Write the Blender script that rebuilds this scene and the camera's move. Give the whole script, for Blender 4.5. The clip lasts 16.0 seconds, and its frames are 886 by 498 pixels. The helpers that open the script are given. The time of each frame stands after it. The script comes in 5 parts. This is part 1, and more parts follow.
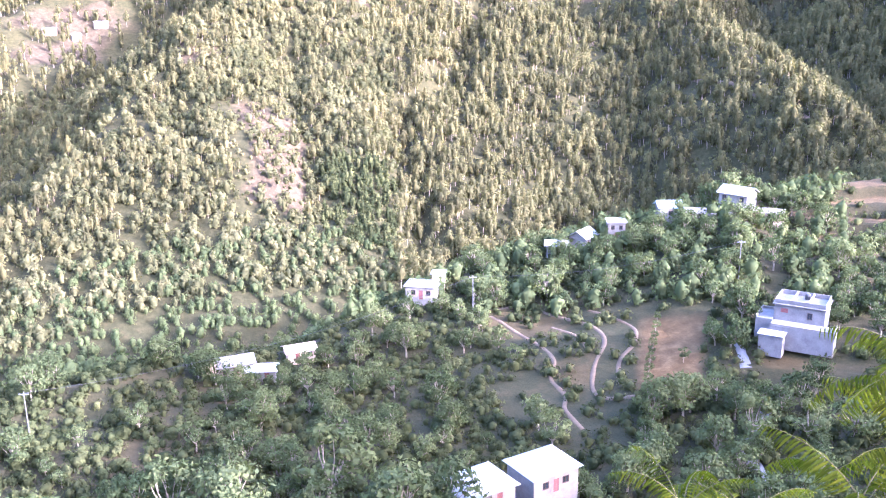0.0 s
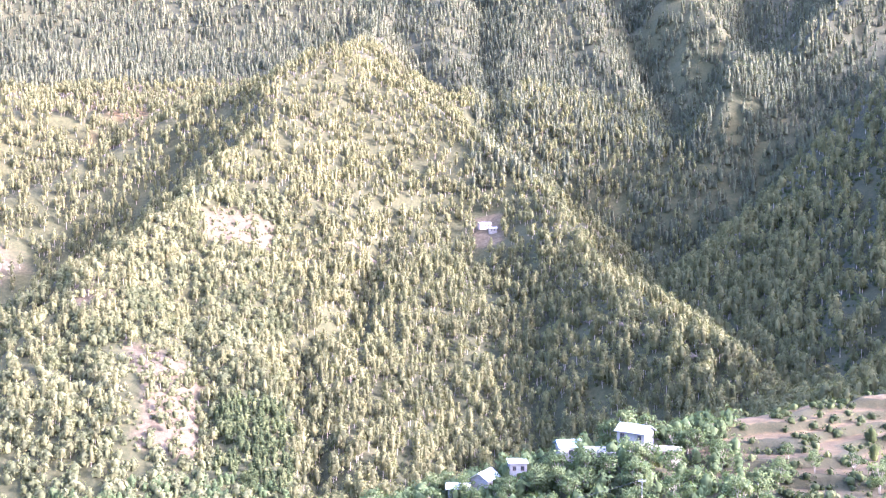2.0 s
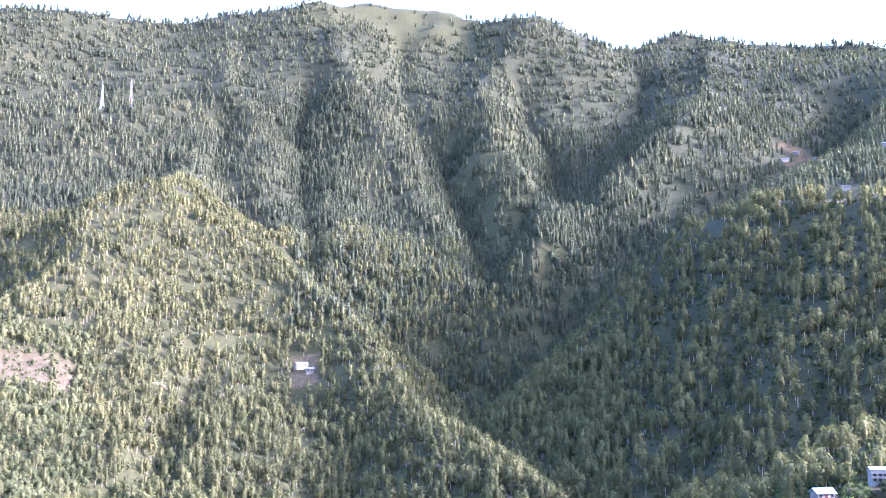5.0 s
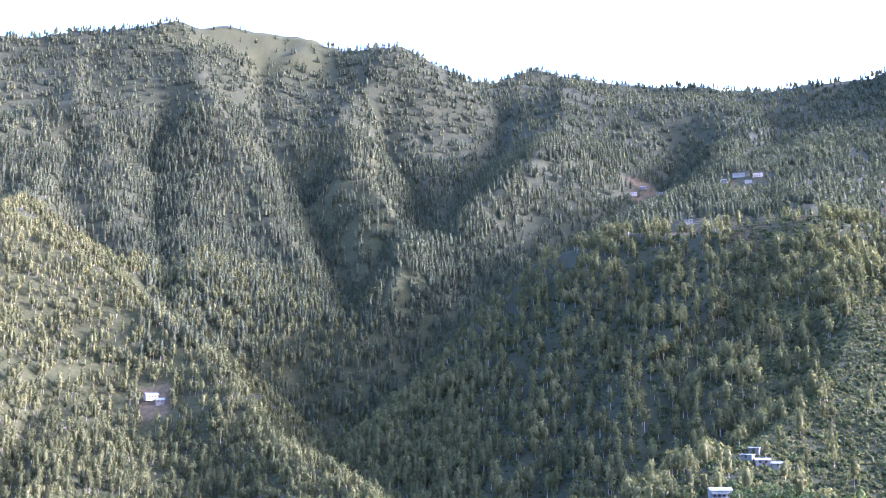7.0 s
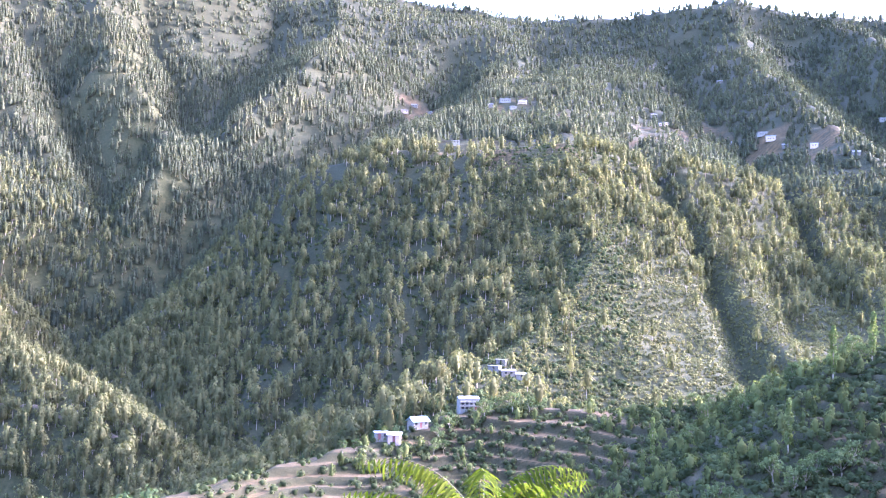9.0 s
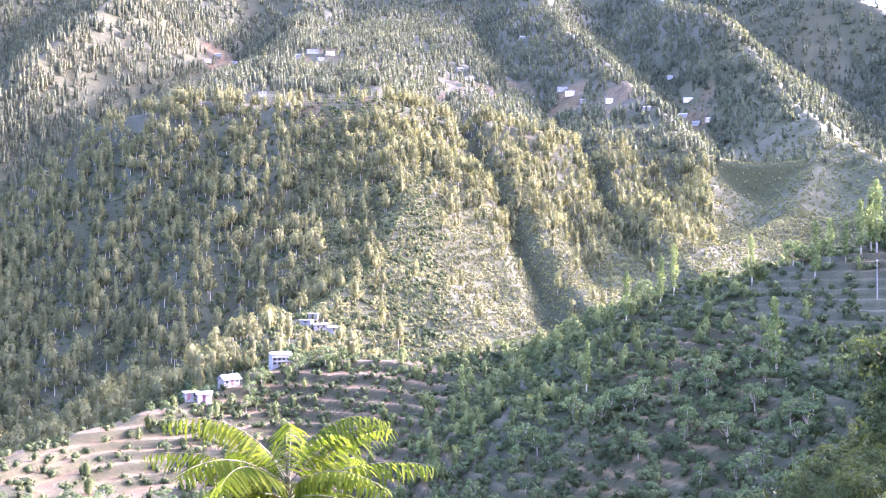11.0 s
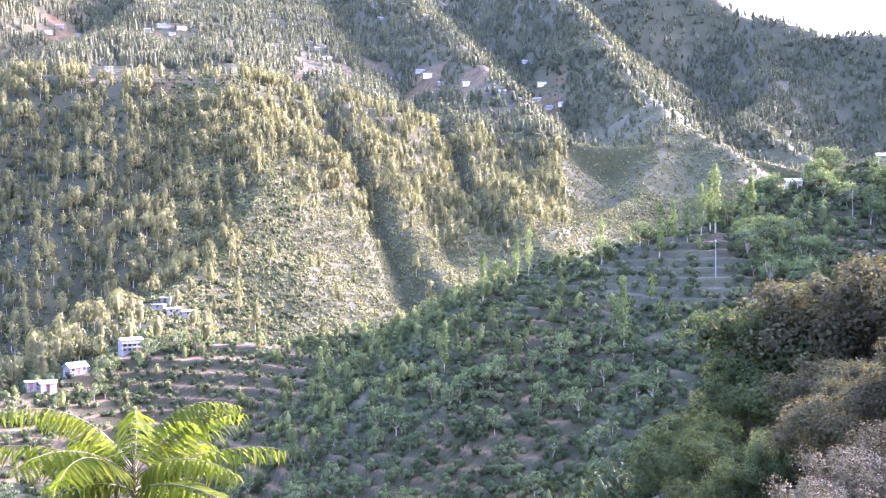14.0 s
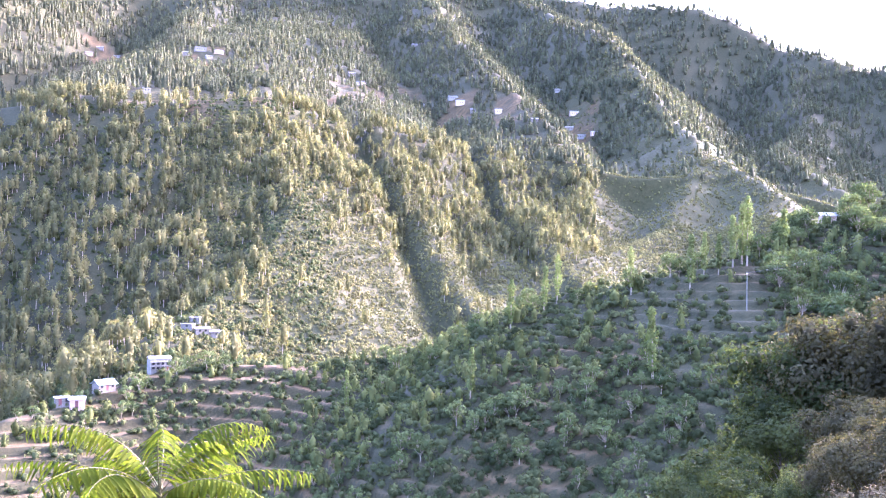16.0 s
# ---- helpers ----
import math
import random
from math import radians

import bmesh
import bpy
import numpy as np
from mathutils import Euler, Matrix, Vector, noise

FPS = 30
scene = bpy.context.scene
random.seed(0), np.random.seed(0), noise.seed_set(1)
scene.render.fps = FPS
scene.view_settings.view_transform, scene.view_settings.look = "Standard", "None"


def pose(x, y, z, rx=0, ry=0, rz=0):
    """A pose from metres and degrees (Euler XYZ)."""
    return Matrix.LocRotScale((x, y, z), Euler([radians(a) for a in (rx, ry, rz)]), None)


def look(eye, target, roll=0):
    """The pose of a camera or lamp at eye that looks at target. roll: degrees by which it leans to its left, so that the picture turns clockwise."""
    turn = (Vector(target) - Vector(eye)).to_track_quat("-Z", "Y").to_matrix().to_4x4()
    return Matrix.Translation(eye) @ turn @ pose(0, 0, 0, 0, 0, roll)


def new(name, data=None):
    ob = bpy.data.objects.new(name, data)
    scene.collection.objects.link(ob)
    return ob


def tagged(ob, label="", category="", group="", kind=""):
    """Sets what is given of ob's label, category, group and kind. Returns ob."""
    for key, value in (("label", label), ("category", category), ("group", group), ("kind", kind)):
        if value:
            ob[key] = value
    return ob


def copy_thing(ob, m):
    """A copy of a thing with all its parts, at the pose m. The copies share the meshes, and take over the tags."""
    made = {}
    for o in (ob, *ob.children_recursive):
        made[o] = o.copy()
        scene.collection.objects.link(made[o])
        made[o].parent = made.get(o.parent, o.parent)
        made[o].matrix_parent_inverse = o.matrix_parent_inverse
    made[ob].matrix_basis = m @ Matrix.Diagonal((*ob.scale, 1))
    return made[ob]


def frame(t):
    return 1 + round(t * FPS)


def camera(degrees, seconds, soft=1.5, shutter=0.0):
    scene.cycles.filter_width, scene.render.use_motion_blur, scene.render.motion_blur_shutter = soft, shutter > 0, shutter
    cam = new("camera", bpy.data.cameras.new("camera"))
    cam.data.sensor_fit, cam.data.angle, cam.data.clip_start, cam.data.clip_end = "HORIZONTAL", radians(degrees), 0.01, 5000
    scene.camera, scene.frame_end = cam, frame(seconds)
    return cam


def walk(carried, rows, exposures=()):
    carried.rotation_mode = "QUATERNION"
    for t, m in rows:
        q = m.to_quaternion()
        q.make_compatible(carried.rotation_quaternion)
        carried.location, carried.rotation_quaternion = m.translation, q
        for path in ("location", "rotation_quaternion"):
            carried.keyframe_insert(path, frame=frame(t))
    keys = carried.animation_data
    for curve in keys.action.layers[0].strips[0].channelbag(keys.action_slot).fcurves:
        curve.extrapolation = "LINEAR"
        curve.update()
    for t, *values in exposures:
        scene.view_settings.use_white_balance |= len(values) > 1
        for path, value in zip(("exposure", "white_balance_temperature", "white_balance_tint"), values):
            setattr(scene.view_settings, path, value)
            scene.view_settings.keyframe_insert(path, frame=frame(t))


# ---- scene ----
# ---------------------------------------------------------------- camera
cam = camera(50.6, 16.0, 1.2)
EYE = 1.6
ROWS = [
    (0.0, 73.88, 0.58, -0.17), (0.5, 79.95, 0.79, -3.04), (1.0, 83.1, 0.71, -4.02), (1.5, 86.35, -0.15, -6.06),
    (2.0, 88.48, 0.1, -6.27), (2.5, 89.6, -0.49, -7.05), (3.0, 90.53, -0.81, -8.65), (3.5, 92.42, -0.58, -11.24),
    (6.0, 98.24, 0.06, -21.6), (6.5, 98.15, 0.24, -24.19), (7.0, 98.73, 0.41, -25.91), (7.5, 98.79, 0.13, -28.22),
    (8.0, 96.88, -0.1, -31.5), (8.5, 95.25, -0.45, -35.61), (9.0, 93.45, -1.04, -40.29), (9.5, 93.71, -0.71, -44.55),
    (12.0, 88.64, 0.81, -56.12), (12.5, 88.84, 1.21, -59.06), (13.0, 88.97, 1.09, -60.76), (13.5, 89.38, 0.67, -61.04),
    (14.0, 89.47, 0.51, -60.4), (14.5, 89.64, -0.31, -60.44), (15.0, 89.46, -1.05, -60.99), (15.5, 88.96, -0.51, -61.17),
    (16.0, 91.07, -0.83, -58.64),
]
EXPOSURES = [(0.0, 4.35, 4500, 46), (2.0, 4.5, 4450, 43), (3.5, 4.5, 4300, 40), (6.0, 3.6, 4150, 35), (8.0, 3.7, 4200, 37), (9.5, 4.75, 4400, 45), (12.0, 4.95, 4650, 50), (16.0, 4.85, 4600, 50)]
walk(cam, [(t, pose(0.2 * math.sin(radians(-rz)), 0.2 * math.cos(radians(rz)), EYE, rx, ry, rz)) for t, rx, ry, rz in ROWS], EXPOSURES)

# ---------------------------------------------------------------- light
SUN_BEARING, SUN_HEIGHT = 119.0, 19.5
world = bpy.data.worlds.new("world")
scene.world = world
world.use_nodes = True
wn = world.node_tree.nodes
sky = wn.new("ShaderNodeTexSky")
sky.sky_type = "NISHITA"
sky.sun_disc = False
sky.sun_elevation = radians(SUN_HEIGHT)
sky.sun_rotation = radians(SUN_BEARING)
sky.altitude = 600
sky.dust_density = 10.0
sky.ozone_density = 0.0
sky.air_density = 1.7
world.node_tree.links.new(sky.outputs["Color"], wn["Background"].inputs["Color"])
wn["Background"].inputs["Strength"].default_value = 0.15
sun = new("sun", bpy.data.lights.new("sun", "SUN"))
sun.data.energy, sun.data.angle, sun.data.color = 2.0, radians(0.8), (1.0, 0.88, 0.68)
sb, sh = radians(SUN_BEARING), radians(SUN_HEIGHT)
sun.matrix_world = look((math.sin(sb) * math.cos(sh) * 800, math.cos(sb) * math.cos(sh) * 800, math.sin(sh) * 800), (0, 0, 0))

rng = np.random.default_rng(7)


# ---------------------------------------------------------------- materials
def material(name, rough=0.9, spec=0.15):
    m = bpy.data.materials.new(name)
    m.use_nodes = True
    b = m.node_tree.nodes["Principled BSDF"]
    b.inputs["Roughness"].default_value = rough
    b.inputs["Specular IOR Level"].default_value = spec
    return m, m.node_tree.nodes, m.node_tree.links, b


def ramp(nodes, links, src, stops):
    r = nodes.new("ShaderNodeValToRGB")
    els = r.color_ramp.elements
    while len(els) < len(stops):
        els.new(0.5)
    for e, (p, c) in zip(els, stops):
        e.position, e.color = p, (*c, 1)
    links.new(src, r.inputs["Fac"])
    return r.outputs["Color"]


def noise_of(nodes, links, scale, detail=4.0, rough=0.6, coord="Position"):
    n = nodes.new("ShaderNodeTexNoise")
    n.inputs["Scale"].default_value, n.inputs["Detail"].default_value, n.inputs["Roughness"].default_value = scale, detail, rough
    if coord == "Position":
        g = nodes.new("ShaderNodeNewGeometry")
        links.new(g.outputs["Position"], n.inputs["Vector"])
    else:
        g = nodes.new("ShaderNodeTexCoord")
        links.new(g.outputs["Object"], n.inputs["Vector"])
    return n.outputs["Fac"]


def mixed(nodes, links, fac, a, b, blend="MIX"):
    m = nodes.new("ShaderNodeMix")
    m.data_type, m.blend_type = "RGBA", blend
    if isinstance(fac, float):
        m.inputs[0].default_value = fac
    else:
        links.new(fac, m.inputs[0])
    for sock, v in ((m.inputs[6], a), (m.inputs[7], b)):
        if isinstance(v, tuple):
            sock.default_value = (*v, 1)
        else:
            links.new(v, sock)
    return m.outputs[2]


def bumped(nodes, links, b, height, strength, dist):
    n = nodes.new("ShaderNodeBump")
    n.inputs["Strength"].default_value, n.inputs["Distance"].default_value = strength, dist
    links.new(height, n.inputs["Height"])
    links.new(n.outputs["Normal"], b.inputs["Normal"])


def foliage(name, dark, mid, light, patch=0.05, through_light=0.35, per="island", gloss=0.03):
    """Leaves: colour by patch of the wood, by leaf and by plant; some of the light goes through."""
    m, nodes, links, b = material(name, 0.6 if gloss > 0.1 else 0.9, gloss)
    a = ramp(nodes, links, noise_of(nodes, links, patch, 3.0), [(0.32, dark), (0.52, mid), (0.7, light)])
    if per == "object":
        o = nodes.new("ShaderNodeObjectInfo")
        a = mixed(nodes, links, 0.55, a, ramp(nodes, links, o.outputs["Random"], [(0.0, dark), (0.5, mid), (1.0, light)]))
    if per == "island":
        clump = ramp(nodes, links, noise_of(nodes, links, 0.17, 1.0), [(0.3, (0.7, 0.72, 0.72)), (0.5, (1.0, 1.0, 1.0)), (0.68, (1.22, 1.2, 1.16))])
        a = mixed(nodes, links, 1.0, a, clump, "MULTIPLY")
    g = nodes.new("ShaderNodeNewGeometry")
    v = ramp(nodes, links, g.outputs["Random Per Island"], [(0.0, (0.82, 0.82, 0.82)), (1.0, (1.16, 1.16, 1.14))])
    c = mixed(nodes, links, 1.0, a, v, "MULTIPLY")
    links.new(c, b.inputs["Base Color"])
    t = nodes.new("ShaderNodeBsdfTranslucent")
    warm = mixed(nodes, links, 1.0, c, (1.15, 1.2, 0.6), "MULTIPLY")
    links.new(warm, t.inputs["Color"])
    s = nodes.new("ShaderNodeMixShader")
    s.inputs[0].default_value = through_light
    links.new(b.outputs[0], s.inputs[1])
    links.new(t.outputs[0], s.inputs[2])
    links.new(s.outputs[0], nodes["Material Output"].inputs["Surface"])
    return m


def plain(name, a, b_, scale=1.5, rough=0.85, bump=0.3, dist=0.02, coord="Object", spec=0.2, metal=0.0):
    """A solid surface that varies between two colours, with stains and a fine grain."""
    m, nodes, links, b = material(name, rough, spec)
    n1 = noise_of(nodes, links, scale, 5.0, 0.65, coord)
    n2 = noise_of(nodes, links, scale * 14, 3.0, 0.6, coord)
    c = ramp(nodes, links, n1, [(0.3, a), (0.7, b_)])
    c = mixed(nodes, links, 0.5, c, ramp(nodes, links, n2, [(0.25, (0.6, 0.6, 0.6)), (0.75, (1.25, 1.25, 1.25))]), "MULTIPLY")
    links.new(c, b.inputs["Base Color"])
    b.inputs["Metallic"].default_value = metal
    bumped(nodes, links, b, n2, bump, dist)
    return m


def ground_material():
    m, nodes, links, b = material("hillside_soil", 0.95, 0.1)
    big = noise_of(nodes, links, 0.02, 6.0, 0.65)
    small = noise_of(nodes, links, 0.35, 6.0, 0.7)
    fine = noise_of(nodes, links, 2.5, 4.0, 0.7)
    scrub = ramp(nodes, links, small, [(0.3, (0.013, 0.014, 0.005)), (0.5, (0.023, 0.022, 0.008)), (0.68, (0.044, 0.036, 0.015))])
    olive = ramp(nodes, links, fine, [(0.3, (0.016, 0.019, 0.008)), (0.7, (0.042, 0.037, 0.018))])
    base = mixed(nodes, links, big, scrub, olive)
    tread = ramp(nodes, links, small, [(0.3, (0.042, 0.026, 0.009)), (0.52, (0.07, 0.045, 0.017)), (0.7, (0.105, 0.071, 0.03))])
    bank = ramp(nodes, links, fine, [(0.3, (0.014, 0.013, 0.005)), (0.55, (0.025, 0.021, 0.008)), (0.75, (0.046, 0.034, 0.014))])

    def cover(name):
        a = nodes.new("ShaderNodeAttribute")
        a.attribute_name = name
        return a.outputs["Fac"]
    step = mixed(nodes, links, cover("bank"), tread, bank)
    rock = ramp(nodes, links, small, [(0.3, (0.03, 0.022, 0.01)), (0.5, (0.052, 0.039, 0.02)), (0.7, (0.085, 0.066, 0.036))])
    grass = ramp(nodes, links, small, [(0.3, (0.019, 0.019, 0.006)), (0.5, (0.032, 0.03, 0.0105)), (0.72, (0.05, 0.043, 0.017))])
    c = mixed(nodes, links, cover("grass"), base, grass)
    c = mixed(nodes, links, cover("field"), c, step)
    c = mixed(nodes, links, cover("bare"), c, rock)
    links.new(c, b.inputs["Base Color"])
    bumped(nodes, links, b, small, 0.6, 0.6)
    return m


M_GROUND = ground_material()
M_PINE = foliage("pine_needles", (0.066, 0.063, 0.028), (0.093, 0.087, 0.036), (0.122, 0.11, 0.046), 0.025, 0.42)
M_FARPINE = foliage("deodar_needles", (0.044, 0.047, 0.028), (0.062, 0.063, 0.035), (0.088, 0.085, 0.045), 0.012, 0.42)
M_SCRUB = foliage("scrub_leaves", (0.056, 0.058, 0.024), (0.09, 0.088, 0.037), (0.128, 0.118, 0.052), 0.03, 0.4)
M_OLIVE = foliage("dry_scrub_leaves", (0.07, 0.064, 0.024), (0.098, 0.09, 0.034), (0.13, 0.117, 0.047), 0.04, 0.25)
M_LEAF = foliage("orchard_leaves", (0.036, 0.048, 0.02), (0.066, 0.08, 0.03), (0.115, 0.127, 0.05), 0.1, 0.38, "object")
M_FRUIT = foliage("fruit_tree_leaves", (0.048, 0.054, 0.017), (0.078, 0.084, 0.026), (0.115, 0.117, 0.038), 0.15, 0.4)
M_POPLAR = foliage("poplar_leaves", (0.07, 0.085, 0.028), (0.11, 0.125, 0.04), (0.165, 0.172, 0.06), 0.1, 0.42, "object")
M_THICKET = foliage("thicket_leaves", (0.026, 0.031, 0.012), (0.044, 0.05, 0.018), (0.078, 0.08, 0.03), 0.12, 0.3)
M_OAK = foliage("oak_leaves", (0.018, 0.023, 0.007), (0.036, 0.042, 0.013), (0.088, 0.092, 0.028), 0.35, 0.5, "object", 0.1)
M_FROND = foliage("frond_leaflets", (0.032, 0.046, 0.001), (0.058, 0.07, 0.0015), (0.1, 0.106, 0.002), 3.0, 0.62, "object", 0.1)
M_DRY = foliage("dry_twigs", (0.034, 0.027, 0.014), (0.058, 0.047, 0.024), (0.09, 0.073, 0.038), 1.2, 0.1)
M_BROWN = foliage("brown_leaves", (0.026, 0.023, 0.011), (0.046, 0.04, 0.018), (0.078, 0.068, 0.03), 0.6, 0.3, "object", 0.03)
M_BANK = foliage("bank_leaves", (0.014, 0.019, 0.007), (0.028, 0.033, 0.012), (0.06, 0.058, 0.024), 0.12, 0.12)
M_BARK = plain("bark", (0.16, 0.12, 0.08), (0.30, 0.25, 0.18), 3.0, 0.95)
M_TWIG = plain("dark_twigs", (0.045, 0.036, 0.025), (0.09, 0.072, 0.05), 5.0, 0.95)
M_STEM = plain("green_stem", (0.06, 0.05, 0.018), (0.1, 0.085, 0.03), 8.0, 0.7)


# ---------------------------------------------------------------- shape of the land
def lattice(ix, iy, seed):
    h = (ix.astype(np.int64) * 374761393 + iy.astype(np.int64) * 668265263 + seed * 974634777) & 0x7FFFFFFF
    h = ((h ^ (h >> 13)) * 1274126177) & 0x7FFFFFFF
    return ((h ^ (h >> 16)) & 0xFFFF) / 65535.0


def vnoise(x, y, seed):
    ix, iy = np.floor(x), np.floor(y)
    fx, fy = x - ix, y - iy
    u, v = fx * fx * (3 - 2 * fx), fy * fy * (3 - 2 * fy)
    a, b = lattice(ix, iy, seed), lattice(ix + 1, iy, seed)
    c, d = lattice(ix, iy + 1, seed), lattice(ix + 1, iy + 1, seed)
    return (a * (1 - u) + b * u) * (1 - v) + (c * (1 - u) + d * u) * v


def fbm(x, y, size, octaves, seed):
    """Fractal noise about 0, with the largest lumps of that size in metres."""
    total, amp = 0.0, 1.0
    for o in range(octaves):
        total = total + amp * (vnoise(x / size, y / size, seed + o) - 0.5)
        size, amp = size * 0.5, amp * 0.5
    return total


def surveyed(bearing, dist, height):
    """A point by compass bearing, distance on the map and height angle from the lookout."""
    b = radians(bearing)
    return dist * math.sin(b), dist * math.cos(b), EYE + dist * math.tan(radians(height))


# ridges: crest points (bearing, distance, height angle, slope towards the lookout, slope away)
RIDGES = {
    # points beyond bearing 89 are an unseen hill, heights set to shade the basin
    "orchard_spur": [(118, 270, 9, .5, .5), (106, 310, 11, .5, .5), (99.5, 330, 15.5, .5, .5), (95, 345, 15, .45, .5), (92.5, 345, 11, .42, .5), (89.8, 345, 4.2, .4, .5), (84, 330, 3.7, .38, .5), (76, 275, 0.6, .38, .6), 
                     (65, 275, -1.9, .36, .7), (59.5, 295, -4.2, .34, .7), (56, 300, -5.7, .32, .7), (49, 312, -5.9, .31, .7), (42, 315, -6.0, .3, .7), (38.4, 298, -7.5, .29, .7), (35.5, 285, -8.3, .28, .7), (29.8, 262, -9.8, .24, .7), (25.7, 240, -10.9, .2, .7), (17.7, 222, -12.9, .13, .6), (8.7, 212, -15.6, .07, .6), (3.4, 202, -17.3, .05, .6),
                     (-1.4, 190, -19, .05, .6), (-9, 172, -21.6, .05, .55), (-19, 165, -22.2, .06, .45), (-30, 160, -23.4, .07, .4)],
    "pine_spur": [(26.4, 470, -11.4, .7, .8), (23.7, 510, -8.8, .66, .8), (18.7, 590, -5.2, .62, .75), (15.2, 670, -2.8, .6, .7), (12.6, 790, 1.8, .58, .65),
                  (8.3, 860, 4.9, .56, .6), (4.8, 910, 7.4, .55, .5), (-1, 950, 9.4, .54, .4), (-8.3, 960, 7.0, .52, .35), (-14, 930, 4.0, .5, .3),
                  (-22, 850, -1.0, .5, .3), (-34, 760, -5, .5, .3)],
    "pine_rib": [(-1.0, 960, 9.5, .6, .5), (-3.9, 905, 8.2, 1.0, .5), (-4.6, 840, 6.5, 1.0, .5), (-6.6, 765, 4.3, 1.0, .5), (-10.9, 680, 1.0, .9, .5), (-14.2, 622, -1.6, .8, .5)],
    "pine_back": [(-0.5, 990, 9.4, .9, .9), (2, 1180, 11.0, .75, .75), (4, 1550, 15.0, .6, .6)],
    "pylon_ridge": [(-45, 1300, 10, .7, .5), (-25, 1450, 12.8, .7, .5), (-14, 1500, 13.5, .7, .5), (-8.5, 1500, 14.0, .7, .5), (-1.4, 1500, 14.7, .7, .5), (3.3, 1600, 15.5, .7, .5), (7, 1850, 19, .7, .5)],
    "summit": [(-40, 2000, 17, 1.0, .5), (-20, 1950, 18.5, 1.0, .5), (-4.7, 1900, 19.5, 1.0, .5), (0.9, 1900, 19.7, 1.0, .5), (10, 1900, 21.2, 1.0, .5), (13, 1900, 21.7, 1.0, .5), (17.3, 1900, 21.7, 1.0, .5),
               (20.2, 1880, 20.6, 1.0, .5), (23, 1880, 20.4, 1.0, .5), (26.3, 1880, 19.1, 1.0, .5), (28.4, 1900, 18.1, 1.0, .5)],
    "skyline": [(28.4, 1900, 18.3, .85, .5), (31.3, 2000, 18.9, .85, .5), (39, 2000, 17.9, .85, .5), (48, 1950, 16.9, .85, .5), (52, 1900, 16.9, .85, .5),
                (57, 1850, 17.3, .85, .5), (62, 1800, 16.7, .85, .5), (68, 1750, 15.8, .85, .5), (74, 1700, 15.0, .85, .5), (79, 1650, 12.5, .85, .5), (84, 1550, 11.4, .85, .5), (96, 1400, 10.5, .85, .4)],
    "summit_rib": [(9, 1900, 21, .7, .7), (12, 1600, 17.3, .7, .7), (14.5, 1350, 12.6, .7, .7), (16.6, 1150, 8.4, .75, .75), (20.3, 960, 3.7, .9, .9)],
    "summit_rib_west": [(3, 1900, 19.7, .75, .75), (4.5, 1600, 16.6, .75, .75), (7, 1350, 12.5, .75, .75), (10, 1150, 8, .8, .8)],
    "grassy_rib": [(23, 1880, 20.2, .75, .75), (20.5, 1600, 16.6, .75, .75), (20.2, 1380, 13.8, .75, .75), (23.2, 1230, 11.1, .75, .75), (24.4, 1130, 9.2, .8, .8), (24, 1010, 5.2, .9, .9)],
    "knoll": [(26.0, 1120, 9.4, .7, .7), (23.8, 1010, 8.7, .8, .8), (22.2, 950, 5.2, .85, .85)],
    "clearing_rib": [(34, 1950, 18.3, .7, .7), (33.2, 1550, 15.6, .7, .7), (31.2, 1320, 13.7, .75, .75), (28.6, 1160, 11.0, .75, .75), (27.6, 1060, 7.2, .65, .65)],
    "clearing_side": [(32.5, 1480, 14.9, .7, .7), (37.3, 1400, 12.6, .7, .7)],
    "terrace_hill": [(22, 900, 2.4, .95, .7), (26, 860, 4.8, .9, .6), (30, 820, 6.8, .84, .4), (37, 775, 9.0, .74, .15), (43.5, 745, 8.9, .58, .12),
                     (47.2, 735, 9.1, .6, .12), (51, 745, 7.8, .7, .12), (53, 765, 8.2, .75, .12), (59.8, 800, 6.8, .75, .15)],
    "scrub_nose": [(47.5, 735, 9.7, .62, .4), (49.3, 665, 6.6, .62, .4), (49.5, 590, 3.0, .62, .4), (48, 530, 0.0, .62, .42), (42.5, 455, -3.6, .5, .4)],
    "scrub_nose_mid": [(53.9, 775, 8.3, 1.1, .38), (56.7, 645, 2.4, 1.1, .38), (58.5, 550, -1.2, 1.0, .36)],
    "scrub_nose_far": [(60.8, 815, 6.9, 1.1, .38), (62.9, 715, 3.2, 1.1, .38), (65.3, 600, 0.2, 1.0, .36)],
    "haze_rib": [(57, 1850, 17.1, .4, .75), (58.5, 1500, 14.7, .4, .75), (60.4, 1250, 12.4, .4, .75), (65, 920, 7.9, .4, .8), (67.8, 780, 4.6, .4, .8), (66.8, 640, 0.2, .4, .7)],
    "sunny_rib": [(63, 1780, 16.4, .7, .7), (68.7, 1330, 12.9, .75, .75), (72.6, 1020, 8.6, .7, .7), (74, 860, 6.2, .7, .7), (72, 700, 1.7, .65, .65), (67.3, 600, -0.2, .6, .6), (61.5, 560, -2.6, .5, .5)],
    "sunny_side": [(73.6, 900, 6.7, .7, .7), (77.7, 760, 4.2, .7, .7)],
    "round_dome": [(80, 1600, 11.6, .5, .5), (79, 1250, 7.4, .6, .6), (78.2, 1120, 6.7, .65, .65), (81.6, 980, 4.6, .65, .65), (85, 850, 1.5, .6, .6)],
    "lookout_hill": [(93, 120, -7, .62, .62), (93, 60, -4.5, .62, .62), (95, 25, -6, .62, .62), (120, 6, -8, .62, .62), (140, 4, -4, .62, .62), (-105, 40, -6, .62, .62), (-108, 140, -11, .62, .62)],
    "hill_behind": [(135, 280, 13, .5, .5), (175, 300, 24, .55, .5), (-140, 300, 22, .5, .5)],
}
